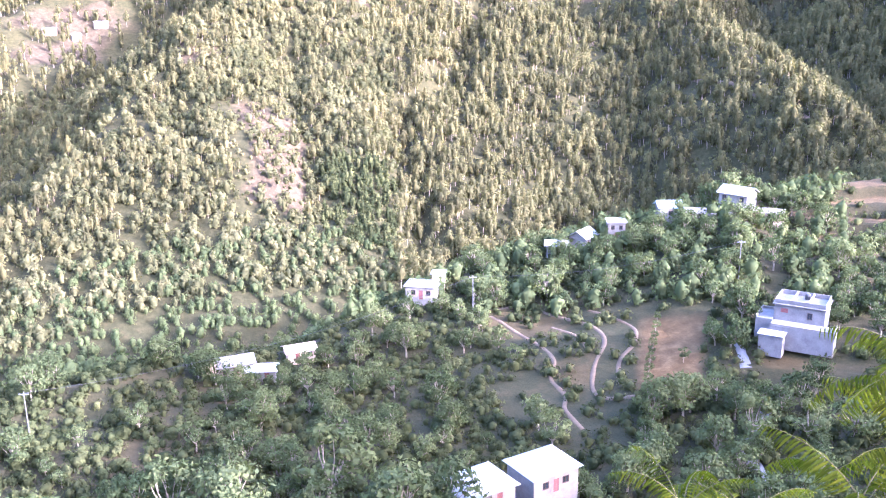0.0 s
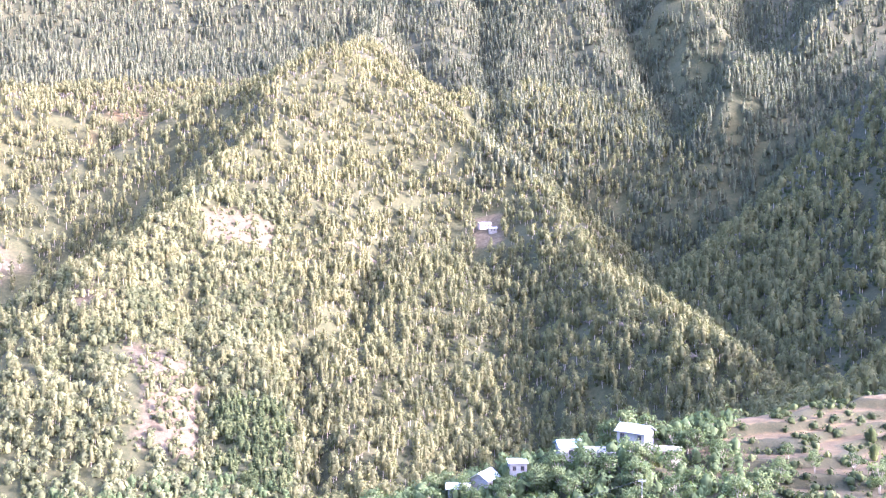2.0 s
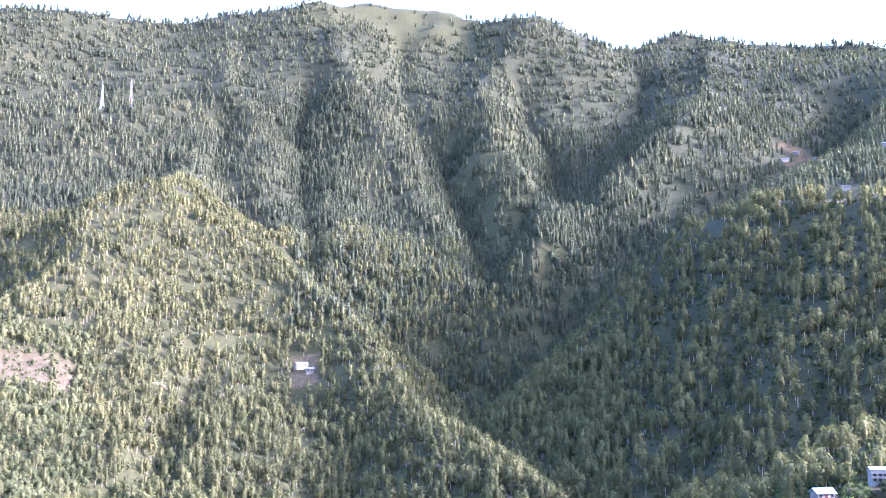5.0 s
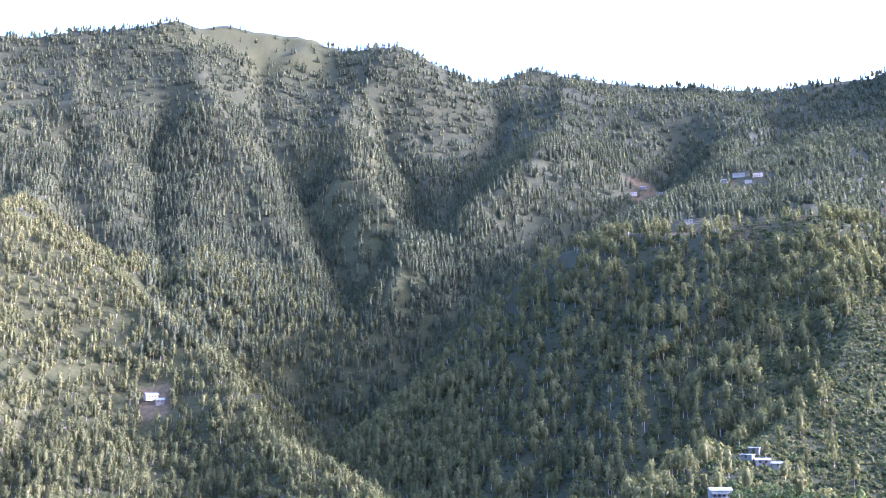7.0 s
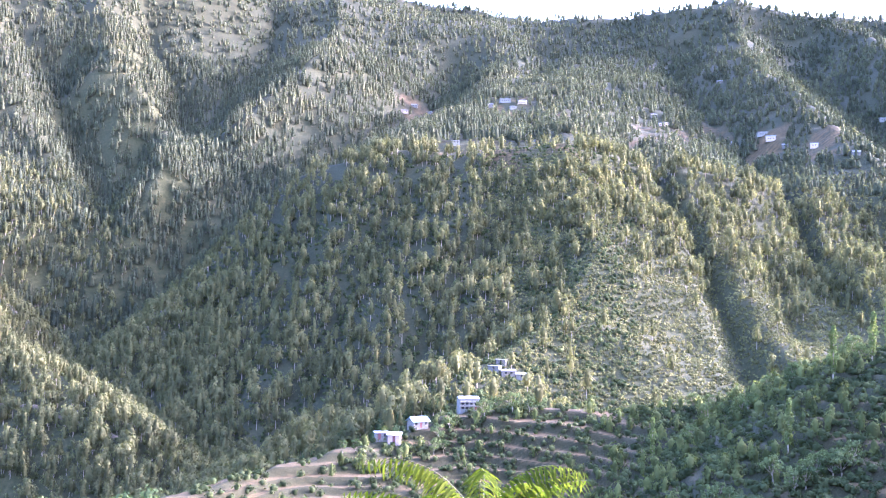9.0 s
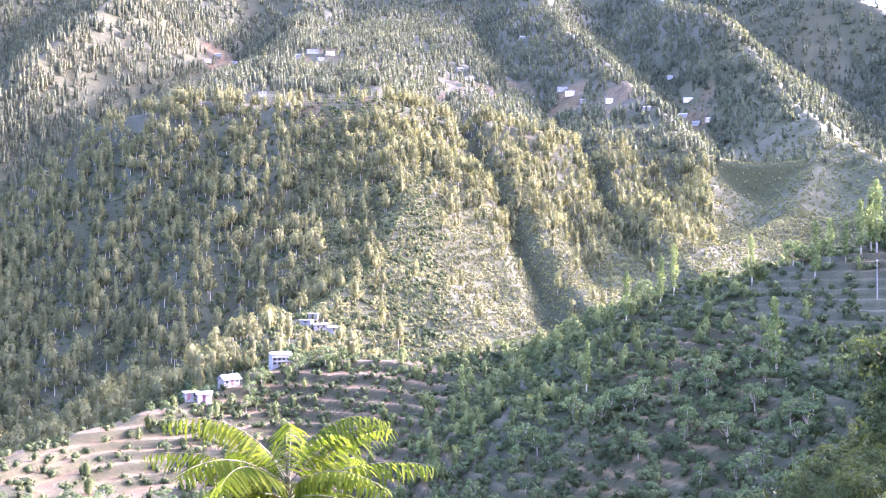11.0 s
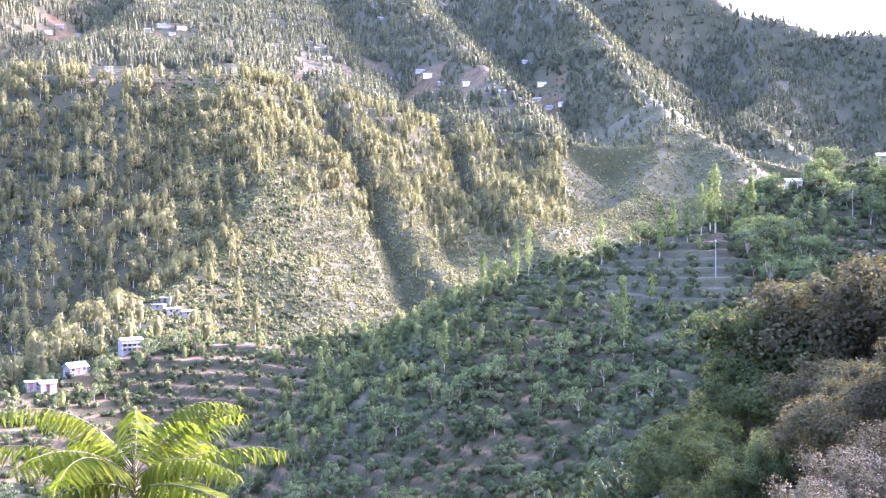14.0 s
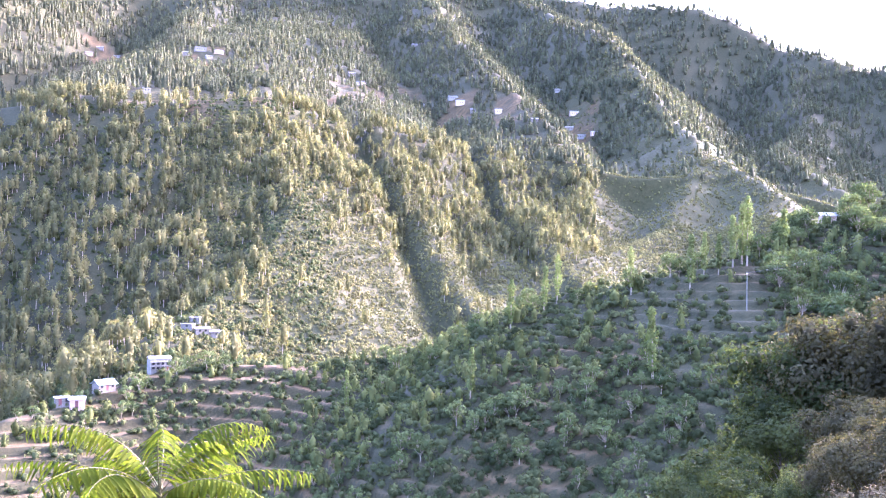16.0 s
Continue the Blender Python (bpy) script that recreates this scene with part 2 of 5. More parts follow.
# ribs that fall away from the lookout's side: their two slopes are those to the west and to the east
SIDED = {"scrub_nose", "scrub_nose_mid", "scrub_nose_far", "haze_rib", "pine_rib"}
CREST = {n: [(*surveyed(b, d, e), ka, kb) for b, d, e, ka, kb in rows] for n, rows in RIDGES.items()}


def ridge_height(name, X, Y):
    total, weight = 0.0, 0.0
    pts = CREST[name]
    for (ax, ay, az, af, ab), (bx, by, bz, bf, bb) in zip(pts, pts[1:]):
        ux, uy = bx - ax, by - ay
        t = np.clip(((X - ax) * ux + (Y - ay) * uy) / (ux * ux + uy * uy), 0, 1)
        d = np.hypot(X - ax - t * ux, Y - ay - t * uy)
        front = np.clip(0.5 + (np.hypot(ax + t * ux, ay + t * uy) - np.hypot(X, Y)) / 24.0, 0, 1)
        if name in SIDED:
            front = np.clip(0.5 + (uy * (X - ax) - ux * (Y - ay)) / math.hypot(ux, uy) / 16.0, 0, 1)
        k = front * (af + t * (bf - af)) + (1 - front) * (ab + t * (bb - ab))
        w = 1.0 / (d + 4.0) ** 7
        total = total + w * (az + t * (bz - az) - k * (np.sqrt(d * d + 9.0) - 3.0))
        weight = weight + w
    return total / weight


# the broad mountainside: bearing, distance and height angle of its foot, height angle of its head
FACE = np.array([(-30, 1000, 5, 17.2), (-20, 1000, 6, 17.9), (0, 1000, 7.0, 18.9), (10, 1000, 6.8, 20.4), (15, 985, 5.2, 20.8), (20, 965, 4.6, 19.6), (25, 960, 5.8, 18.4), (28, 950, 6.8, 17.6),
                 (31, 900, 7.3, 17.9), (34, 850, 8.2, 17.6), (38, 790, 9.0, 17.2), (43.5, 745, 9.2, 16.8), (47.5, 735, 9.5, 16.3), (52, 745, 8.3, 16.2), (56, 770, 7.4, 16.5),
                 (61, 815, 6.7, 16.0), (66, 880, 6.8, 15.2), (72, 900, 6, 14)])
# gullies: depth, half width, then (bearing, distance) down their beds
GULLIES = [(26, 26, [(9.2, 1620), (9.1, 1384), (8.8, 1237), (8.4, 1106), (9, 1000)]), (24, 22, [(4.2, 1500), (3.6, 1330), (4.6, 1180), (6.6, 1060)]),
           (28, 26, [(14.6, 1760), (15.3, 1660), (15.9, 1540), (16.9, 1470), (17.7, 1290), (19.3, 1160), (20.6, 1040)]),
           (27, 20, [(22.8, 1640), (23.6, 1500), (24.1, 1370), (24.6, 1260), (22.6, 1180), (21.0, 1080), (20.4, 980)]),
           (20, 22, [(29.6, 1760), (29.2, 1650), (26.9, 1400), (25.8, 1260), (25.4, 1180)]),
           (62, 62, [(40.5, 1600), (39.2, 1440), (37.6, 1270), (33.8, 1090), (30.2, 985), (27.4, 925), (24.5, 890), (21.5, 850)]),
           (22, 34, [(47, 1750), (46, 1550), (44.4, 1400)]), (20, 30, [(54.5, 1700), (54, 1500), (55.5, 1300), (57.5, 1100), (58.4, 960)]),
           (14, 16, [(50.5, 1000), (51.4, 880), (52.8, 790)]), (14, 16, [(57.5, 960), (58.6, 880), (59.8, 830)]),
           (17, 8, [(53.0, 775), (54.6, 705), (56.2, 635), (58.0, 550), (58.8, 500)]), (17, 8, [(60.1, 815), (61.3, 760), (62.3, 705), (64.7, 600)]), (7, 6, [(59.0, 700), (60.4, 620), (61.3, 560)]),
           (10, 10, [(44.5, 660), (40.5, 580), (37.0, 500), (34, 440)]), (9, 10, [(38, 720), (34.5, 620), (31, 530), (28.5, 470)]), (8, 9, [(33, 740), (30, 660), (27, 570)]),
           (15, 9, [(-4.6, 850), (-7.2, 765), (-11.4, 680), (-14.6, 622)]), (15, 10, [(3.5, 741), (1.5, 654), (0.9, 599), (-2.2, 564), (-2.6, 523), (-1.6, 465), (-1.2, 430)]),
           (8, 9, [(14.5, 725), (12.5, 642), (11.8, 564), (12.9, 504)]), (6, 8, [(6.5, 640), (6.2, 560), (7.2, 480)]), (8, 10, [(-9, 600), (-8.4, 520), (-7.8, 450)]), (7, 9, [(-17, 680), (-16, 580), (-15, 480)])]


def mountainside(X, Y):
    b, r = np.degrees(np.arctan2(X, Y)), np.hypot(X, Y)
    near, low, high = (np.interp(b, FACE[:, 0], FACE[:, k]) for k in (1, 2, 3))
    u = np.clip((r - near) / (1850 - near), 0, 1.03)
    z = EYE + np.minimum(r, 1890) * np.tan(np.radians(low + u * (high - low))) - 0.75 * np.maximum(near - r, 0) - 0.3 * np.maximum(r - 1890, 0)
    edge = np.interp(r, (600, 780, 920, 1250, 1500, 1850), (67, 67.8, 65, 60.4, 58.5, 57))
    return z - 0.75 * np.maximum(b - edge, 0) * np.radians(r) - 200 * smooth(np.abs(b - 20), 70, 110)


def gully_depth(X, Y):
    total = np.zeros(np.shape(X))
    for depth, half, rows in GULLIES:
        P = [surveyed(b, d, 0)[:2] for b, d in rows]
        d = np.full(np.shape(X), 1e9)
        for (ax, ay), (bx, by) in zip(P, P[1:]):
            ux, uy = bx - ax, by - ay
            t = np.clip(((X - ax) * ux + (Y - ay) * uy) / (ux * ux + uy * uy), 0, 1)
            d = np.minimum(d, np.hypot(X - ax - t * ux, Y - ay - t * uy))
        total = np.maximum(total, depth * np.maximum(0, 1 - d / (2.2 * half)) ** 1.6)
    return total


def land(X, Y):
    """Height of the ground before terracing."""
    X, Y = np.asarray(X, float), np.asarray(Y, float)
    r = np.hypot(X, Y)
    bend = 0.02 * np.clip(r - 420, 0, 1600)
    X, Y = X + bend * 2 * fbm(X, Y, 260, 3, 101), Y + bend * 2 * fbm(X, Y, 260, 3, 131)
    base = -180 + 0.11 * np.maximum(0, r - 430)
    base = np.where(r > 2300, base - 0.5 * (r - 2300), base)
    base = np.maximum(base, -220)
    soft = 1.0 + 0.008 * r
    hs = [base, mountainside(X, Y)] + [ridge_height(n, X, Y) for n in CREST]
    top = np.maximum.reduce(hs)
    total = sum(np.exp(np.maximum((h - top) / soft, -40)) for h in hs)
    z = top + soft * np.log(total)
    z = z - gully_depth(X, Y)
    far = np.clip((r - 330) / 300, 0, 1)
    mid = np.clip((r - 12) / 60, 0, 1)
    z = z + far * (17 * fbm(X, Y, 170, 4, 3) + 9 * np.abs(fbm(X, Y, 60, 3, 21))) + mid * (1 - far) * 3.0 * fbm(X, Y, 40, 3, 11)
    return z


def smooth(a, lo, hi):
    t = np.clip((a - lo) / (hi - lo), 0, 1)
    return t * t * (3 - 2 * t)


def polar(X, Y):
    return np.degrees(np.arctan2(X, Y)), np.hypot(X, Y)


def window(b, r, b0, b1, r0, r1, db=2.0, dr=20.0):
    """1 inside a stretch of the plan, falling to 0 at its edges."""
    return smooth(b, b0 - db, b0 + db) * smooth(-b, -b1 - db, -b1 + db) * smooth(r, r0 - dr, r0 + dr) * smooth(-r, -r1 - dr, -r1 + dr)


# terraced fields of the far villages: bearings and distances between which they lie
PLOTS = [(39.4, 42.6, 765, 905), (42.9, 47.9, 702, 870), (47.9, 50.0, 770, 880), (51.8, 55.2, 985, 1150), (43.0, 45.3, 1115, 1190), (37.0, 39.8, 1320, 1440), (58.5, 60.7, 1045, 1130),
         (65.3, 68.2, 1080, 1215), (32.0, 34.8, 1500, 1590), (2.4, 5.2, 1010, 1190), (-9.0, -4.8, 1010, 1090), (-14.5, -11, 960, 1060), (46.8, 49.6, 1010, 1090), (55.6, 57.2, 1120, 1220), (61.6, 63.4, 960, 1060), (35.6, 38.2, 950, 1010)]


def plots(b, r, n):
    return np.maximum.reduce([window(b + 1.5 * n, r + 40 * n, b0, b1, r0, r1, 0.3, 9) for b0, b1, r0, r1 in PLOTS])


def terraces(X, Y):
    """How far the land is cut into terraces: the orchard, the far fields, the western spur."""
    b, r = polar(X, Y)
    n = fbm(X, Y, 60, 2, 40)
    orchard = window(b, r + 20 * n, 19, 88, 150, 345, 2.0, 15)
    west = window(b, r, -28, -1, 105, 165, 2, 10) * 0.7
    patchy = 0.72 + 0.28 * smooth(fbm(X, Y, 28, 3, 44), -0.3, 0.1)
    patchy = np.maximum(patchy, window(b, r, 17, 52, 212, 335, 2, 12))
    return orchard * patchy, plots(b, r, n), west * patchy


def stepped_ground(X, Y):
    """Height of the terraced ground, and where the banks between the treads are."""
    z = land(X, Y)
    X, Y = np.asarray(X, float), np.asarray(Y, float)
    o, h, w = terraces(X, Y)
    east = smooth(polar(X, Y)[0], 35, 40)
    bank = np.zeros(np.shape(z))
    b, r = polar(X, Y)
    fine = window(b, r, 70, 80, 222, 276, 1.0, 6)
    for mask, size in ((np.maximum(o * east, w) * (1 - fine), 2.9), (o * (1 - east), 2.2), (fine, 2.2), (h, 3.4)):
        s = (z + 2.6 * fbm(X, Y, 45, 3, 60)) / size
        f = s - np.floor(s)
        stepped = z + (smooth(f, 0.55, 1.0) - f + 0.1 * f) * size
        z = z + mask * (stepped - z)
        bank = np.maximum(bank, smooth(mask, 0.2, 0.5) * smooth(f, 0.5, 0.62))
    return z, bank


def ground(X, Y):
    return stepped_ground(X, Y)[0]


def spot(bearing, dist):
    b = radians(bearing)
    x, y = dist * math.sin(b), dist * math.cos(b)
    return x, y, float(ground(np.array([x]), np.array([y]))[0])


# ---------------------------------------------------------------- the ground, one sheet
def build_ground():
    bear = np.concatenate([np.arange(-32, 18, 0.36), np.arange(18, 86, 0.21), np.arange(86, 92, 0.5), np.arange(92, 328, 3.0)])
    rad = np.concatenate([np.geomspace(0.6, 95, 70), np.arange(96, 345, 0.95), np.geomspace(346, 700, 82), np.arange(702, 912, 1.6), np.arange(913, 1240, 2.9), np.geomspace(1243, 2150, 66), np.geomspace(2200, 4900, 14)])
    B, Rr = np.meshgrid(np.radians(bear), rad)
    X, Y = Rr * np.sin(B), Rr * np.cos(B)
    Z, banks = stepped_ground(X, Y)
    nb, nr = len(bear), len(rad)
    co = np.stack([X, Y, Z], -1).reshape(-1, 3)
    centre = len(co)
    co = np.vstack([co, [[0, 0, float(ground(np.zeros(1), np.zeros(1))[0])]]])
    i, j = np.meshgrid(np.arange(nr - 1), np.arange(nb), indexing="ij")
    k = (j + 1) % nb
    quads = np.stack([i * nb + j, (i + 1) * nb + j, (i + 1) * nb + k, i * nb + k], -1).reshape(-1, 4)
    jj = np.arange(nb)
    tris = np.stack([np.full(nb, centre), jj, (jj + 1) % nb], -1)
    me = bpy.data.meshes.new("ground")
    me.vertices.add(len(co))
    me.vertices.foreach_set("co", co.ravel())
    me.loops.add(quads.size + tris.size)
    me.loops.foreach_set("vertex_index", np.concatenate([quads.ravel(), tris.ravel()]))
    me.polygons.add(len(quads) + len(tris))
    me.polygons.foreach_set("loop_start", np.concatenate([np.arange(len(quads)) * 4, quads.size + np.arange(len(tris)) * 3]))
    b, r = polar(co[:, 0], co[:, 1])
    o, h, w = terraces(co[:, 0], co[:, 1])
    field = np.clip(np.maximum.reduce([o, h, w]), 0, 1)
    n = fbm(co[:, 0], co[:, 1], 30, 3, 77)
    field *= np.maximum(smooth(n, -0.35, 0.05), window(b, r, 16, 52, 205, 335, 2, 12))
    worked = np.maximum.reduce([0.7 * window(b, r, 16, 37, 200, 300, 2, 15), 0.85 * window(b, r, 36, 86, 150, 330, 2, 20), window(b, r, 70, 79, 225, 275, 1.5, 15), (r > 500) * 1.0,
                                window(b, r, 11, 17, 147, 176, 0.5, 3), 0.5 * window(b, r, -28, -5, 110, 150, 3, 12)])
    over = smooth(fbm(co[:, 0], co[:, 1], 26, 3, 58), 0.0, 0.3)
    field = np.maximum(field * np.maximum(worked, 0.12 + 0.4 * over), window(b, r, 12.6, 16.6, 150, 173, 0.4, 2) * smooth(n, -0.6, -0.2))
    rough = fbm(co[:, 0], co[:, 1], 70, 5, 33)
    field = np.maximum(field, 0.35 * window(b, r, 2.5, 12.8, 136, 186, 0.6, 4) * smooth(fbm(co[:, 0], co[:, 1], 11, 3, 15), 0.02, 0.2))
    bare = np.zeros(len(co))
    for zone, amount, edge in ((window(b + 3 * n, r + 90 * rough, -13.2, -8.4, 440, 545, 0.9, 14), 1.0, 0.5), (window(b + 2 * n, r, -15.5, -13.3, 545, 600, 0.6, 15), 0.9, 0.6),
                               (window(b, r, -8.2, -4.0, 664, 692, 0.4, 5), 1.2, 0.5), (window(b, r, 8.2, 9.8, 740, 775, 0.3, 6), 1.0, 0.6), (window(b, r, -25, -17, 755, 845, 2, 15), 0.36, 0.6), (window(b, r, -25, 2, 950, 1150, 4, 60), 0.6, 0.75)):
        bare = np.maximum(bare, smooth(amount * zone + 1.2 * rough + 0.5 * n, edge, edge + 0.25) * smooth(zone, 0.05, 0.4))
    grass = np.maximum.reduce([window(b, r, 44, 90, 380, 760, 3, 60), 0.8 * window(b, r, -40, 27, 380, 1050, 2, 30), window(b, r, 17, 25, 1080, 1500, 1.5, 60), window(b, r, 29, 38, 1330, 1500, 2, 50),
                               window(b, r, 8, 20, 1780, 2000, 2, 40), window(b, r, 66, 86, 700, 1300, 3, 80)])
    for name, val in (("bank", np.append(banks.ravel(), 0.0)), ("field", field), ("bare", bare), ("grass", np.clip(grass, 0, 1))):
        me.attributes.new(name, "FLOAT", "POINT").data.foreach_set("value", val.astype(np.float32))
    me.update(calc_edges=True)
    me.materials.append(M_GROUND)
    me.polygons.foreach_set("use_smooth", np.ones(len(me.polygons), bool))
    return tagged(new("ground", me), "mountain valley of forested slopes, earth terraces and dry banks", "ground", kind="structure")


build_ground()


# ---------------------------------------------------------------- mesh helpers
def mesh_of(name, co, faces, mats, index=None, flat=True):
    """A mesh from vertex and triangle arrays, quickly."""
    me = bpy.data.meshes.new(name)
    co, faces = np.asarray(co, np.float32), np.asarray(faces, np.int32)
    n = faces.shape[1]
    me.vertices.add(len(co))
    me.vertices.foreach_set("co", co.ravel())
    me.loops.add(faces.size)
    me.loops.foreach_set("vertex_index", faces.ravel())
    me.polygons.add(len(faces))
    me.polygons.foreach_set("loop_start", np.arange(len(faces), dtype=np.int32) * n)
    for m in mats:
        me.materials.append(m)
    if index is not None:
        me.polygons.foreach_set("material_index", np.asarray(index, np.int32))
    me.update(calc_edges=True)
    if not flat:
        me.polygons.foreach_set("use_smooth", np.ones(len(faces), bool))
    return me


def part(name, bm, mat, parent, label=""):
    """Links a bmesh or a mesh as one object under a thing or a part."""
    if isinstance(bm, bmesh.types.BMesh):
        me = bpy.data.meshes.new(name)
        bm.to_mesh(me)
        bm.free()
    else:
        me = bm
    if mat is not None and not me.materials:
        me.materials.append(mat)
    ob = new(name, me)
    ob.parent = parent
    if label:
        ob["label"] = label
    return ob


def thing(name, label, category, group="", m=None):
    e = new(name)
    e.empty_display_size = 0.3
    if m is not None:
        e.matrix_world = m
    return tagged(e, label, category, group)


# ---------------------------------------------------------------- woods
HB = np.arange(-34, 93, 0.5)
HR = np.concatenate([np.geomspace(20, 340, 60), np.geomspace(346, 2100, 130)])
_b, _r = np.meshgrid(np.radians(HB), HR)
HZ = land(_r * np.sin(_b), _r * np.cos(_b))
HORIZON = np.maximum.accumulate((HZ - EYE) / _r, axis=0)


def in_sight(X, Y, Z):
    """Whether the top of a tree stands clear of the land between it and the lookout."""
    b, r = polar(X, Y)
    i = np.clip(np.searchsorted(HR, r) - 2, 0, len(HR) - 1)
    j = np.clip(((b + 34) / 0.5).astype(int), 0, len(HB) - 1)
    return ((Z - EYE) / r) > HORIZON[i, j] - 0.004


def scatter(b0, b1, r0, r1, spacing, tall=16.0, keep=0.06):
    """Random places in a stretch of the plan, about that far from one another."""
    area = math.pi * (r1 * r1 - r0 * r0) * (b1 - b0) / 360
    n = int(area / spacing ** 2)
    b = np.radians(rng.uniform(b0, b1, n))
    r = np.sqrt(rng.uniform(r0 * r0, r1 * r1, n))
    X, Y = r * np.sin(b), r * np.cos(b)
    Z = ground(X, Y)
    ok = in_sight(X, Y, Z + tall) | (rng.random(n) < keep)
    return X[ok], Y[ok], Z[ok]


def wood(name, X, Y, Z, tall, wide, n_leaf, leaf, mats, label, shape="pine", trunks=1.0, core=0.0):
    """A wood as one mesh: a tapered trunk and a ragged crown of small sprays for each tree."""
    n = len(X)
    h = tall * rng.uniform(0.65, 1.2, n)
    w = wide * (h / tall) ** 0.7 * rng.uniform(0.75, 1.3, n)
    foot = {"pine": 0.24, "deodar": 0.1, "bush": 0.02}[shape] * h * rng.uniform(0.5, 1.9, n)
    u = rng.random((n, n_leaf)) ** {"pine": 1.15, "deodar": 1.35, "bush": 1.0}[shape]
    if shape == "bush":
        env = np.sqrt(np.maximum(0.05, 1 - (1.7 * u - 0.7) ** 2))
    elif shape == "deodar":
        env = (1 - u) ** 0.65 * 0.95 + 0.05
    else:
        env = np.sqrt(np.maximum(0.03, 1 - u ** 2.0)) * np.minimum(1, 0.55 + 2.0 * u)
    a = rng.uniform(0, 2 * math.pi, (n, n_leaf))
    lobe = 1 + 0.22 * np.sin(3 * a + rng.uniform(0, 6, (n, 1)) + 9 * u)
    rr = w[:, None] * env * lobe * np.sqrt(rng.uniform(0.3, 1.15, (n, n_leaf)))
    lean = rng.normal(0, 0.03, (n, 2))
    cz = foot[:, None] + u * (h - foot)[:, None]
    C = np.stack([X[:, None] + rr * np.cos(a) + lean[:, :1] * cz, Y[:, None] + rr * np.sin(a) + lean[:, 1:] * cz, Z[:, None] + cz], -1)
    s = leaf * (h / tall)[:, None, None, None] * rng.uniform(0.6, 1.3, (n, n_leaf, 1, 1))
    # sprays lie along the skin of the crown, roughly facing outwards
    out = np.stack([np.cos(a), np.sin(a), 0.25 + 0.9 * (u - 0.45) if shape != "bush" else 1.3 * u - 0.15], -1)
    out = out / np.linalg.norm(out, axis=-1, keepdims=True) + rng.normal(0, 0.2, (n, n_leaf, 3))
    out /= np.linalg.norm(out, axis=-1, keepdims=True)
    e1 = np.cross(out, rng.normal(0, 1, (n, n_leaf, 3)))
    e1 /= np.linalg.norm(e1, axis=-1, keepdims=True)
    e2 = np.cross(out, e1)
    ang3 = np.array([0.0, 2.1, 4.2]) + rng.normal(0, 0.3, (n, n_leaf, 3))
    rad3 = rng.uniform(0.6, 1.45, (n, n_leaf, 3))
    V = e1[:, :, None, :] * (rad3 * np.cos(ang3))[..., None] + e2[:, :, None, :] * (rad3 * np.sin(ang3))[..., None]
    V = V + out[:, :, None, :] * rng.normal(0, 0.15, (n, n_leaf, 3, 1))
    P = C[:, :, None, :] + V * s
    co = P.reshape(-1, 3)
    faces = np.arange(len(co)).reshape(-1, 3)
    # the dense inside of each crown, lumpy, and closed at its head
    sides, uu = (4, np.array([0.0, 0.35, 0.75])) if shape != "bush" else (4, np.array([0.0, 0.6]))
    if shape == "bush":
        ee = np.sqrt(np.maximum(0.05, 1 - (1.7 * uu - 0.7) ** 2))
    elif shape == "deodar":
        ee = (1 - uu) ** 0.65 * 0.95 + 0.05
    else:
        ee = np.sqrt(np.maximum(0.03, 1 - uu ** 2.0)) * np.minimum(1, 0.55 + 2.0 * uu)
    sa = 2 * math.pi * np.arange(sides) / sides
    cr = (core or {"pine": 0.5, "deodar": 0.56, "bush": 0.6}[shape]) * w[:, None, None] * ee[None, :, None] * rng.uniform(0.62, 1.25, (n, len(uu), sides))
    ca = sa[None, None, :] + rng.uniform(0, 6, (n, 1, 1)) + rng.normal(0, 0.12, cr.shape)
    ch = foot[:, None, None] + (uu[None, :, None] + rng.normal(0, 0.05, cr.shape)) * (h - foot)[:, None, None]
    K = np.stack([X[:, None, None] + cr * np.cos(ca) + lean[:, :1, None] * ch, Y[:, None, None] + cr * np.sin(ca) + lean[:, 1:, None] * ch, Z[:, None, None] + ch], -1).reshape(n, -1, 3)
    tops = np.stack([X + lean[:, 0] * h, Y + lean[:, 1] * h, Z + h * rng.uniform(0.86, 0.96, n)], -1)[:, None, :]
    K = np.concatenate([K, tops], 1)
    m = K.shape[1]
    one = []
    for q in range(len(uu) - 1):
        for s0 in range(sides):
            s1 = (s0 + 1) % sides
            A, B2, C2, D2 = q * sides + s0, q * sides + s1, (q + 1) * sides + s1, (q + 1) * sides + s0
            one += [(A, B2, C2), (A, C2, D2)]
    one += [((len(uu) - 1) * sides + s0, (len(uu) - 1) * sides + (s0 + 1) % sides, m - 1) for s0 in range(sides)]
    kf = (len(co) + m * np.arange(n)[:, None, None] + np.array(one)[None]).reshape(-1, 3)
    co, faces = np.vstack([co, K.reshape(-1, 3)]), np.vstack([faces, kf])
    # trunks, three-sided and tapered to a point
    with_trunk = np.nonzero(rng.random(n) < trunks)[0]
    k = len(with_trunk)
    ang = np.array([0, 2.1, 4.2])
    tr = (0.016 * h[with_trunk])[:, None]
    tx, ty, tz = X[with_trunk][:, None], Y[with_trunk][:, None], Z[with_trunk][:, None]
    ring = np.stack([tx + tr * np.cos(ang), ty + tr * np.sin(ang), tz - 0.6 + 0 * ang * tr], -1)
    hh = h[with_trunk] * 0.95
    tip = np.stack([X[with_trunk] + lean[with_trunk, 0] * hh, Y[with_trunk] + lean[with_trunk, 1] * hh, Z[with_trunk] + hh], -1)[:, None, :]
    tc = np.concatenate([ring, tip], 1).reshape(-1, 3)
    o = len(co) + 4 * np.arange(k)[:, None, None]
    tf = (o + np.array([[0, 1, 3], [1, 2, 3], [2, 0, 3]])[None]).reshape(-1, 3)
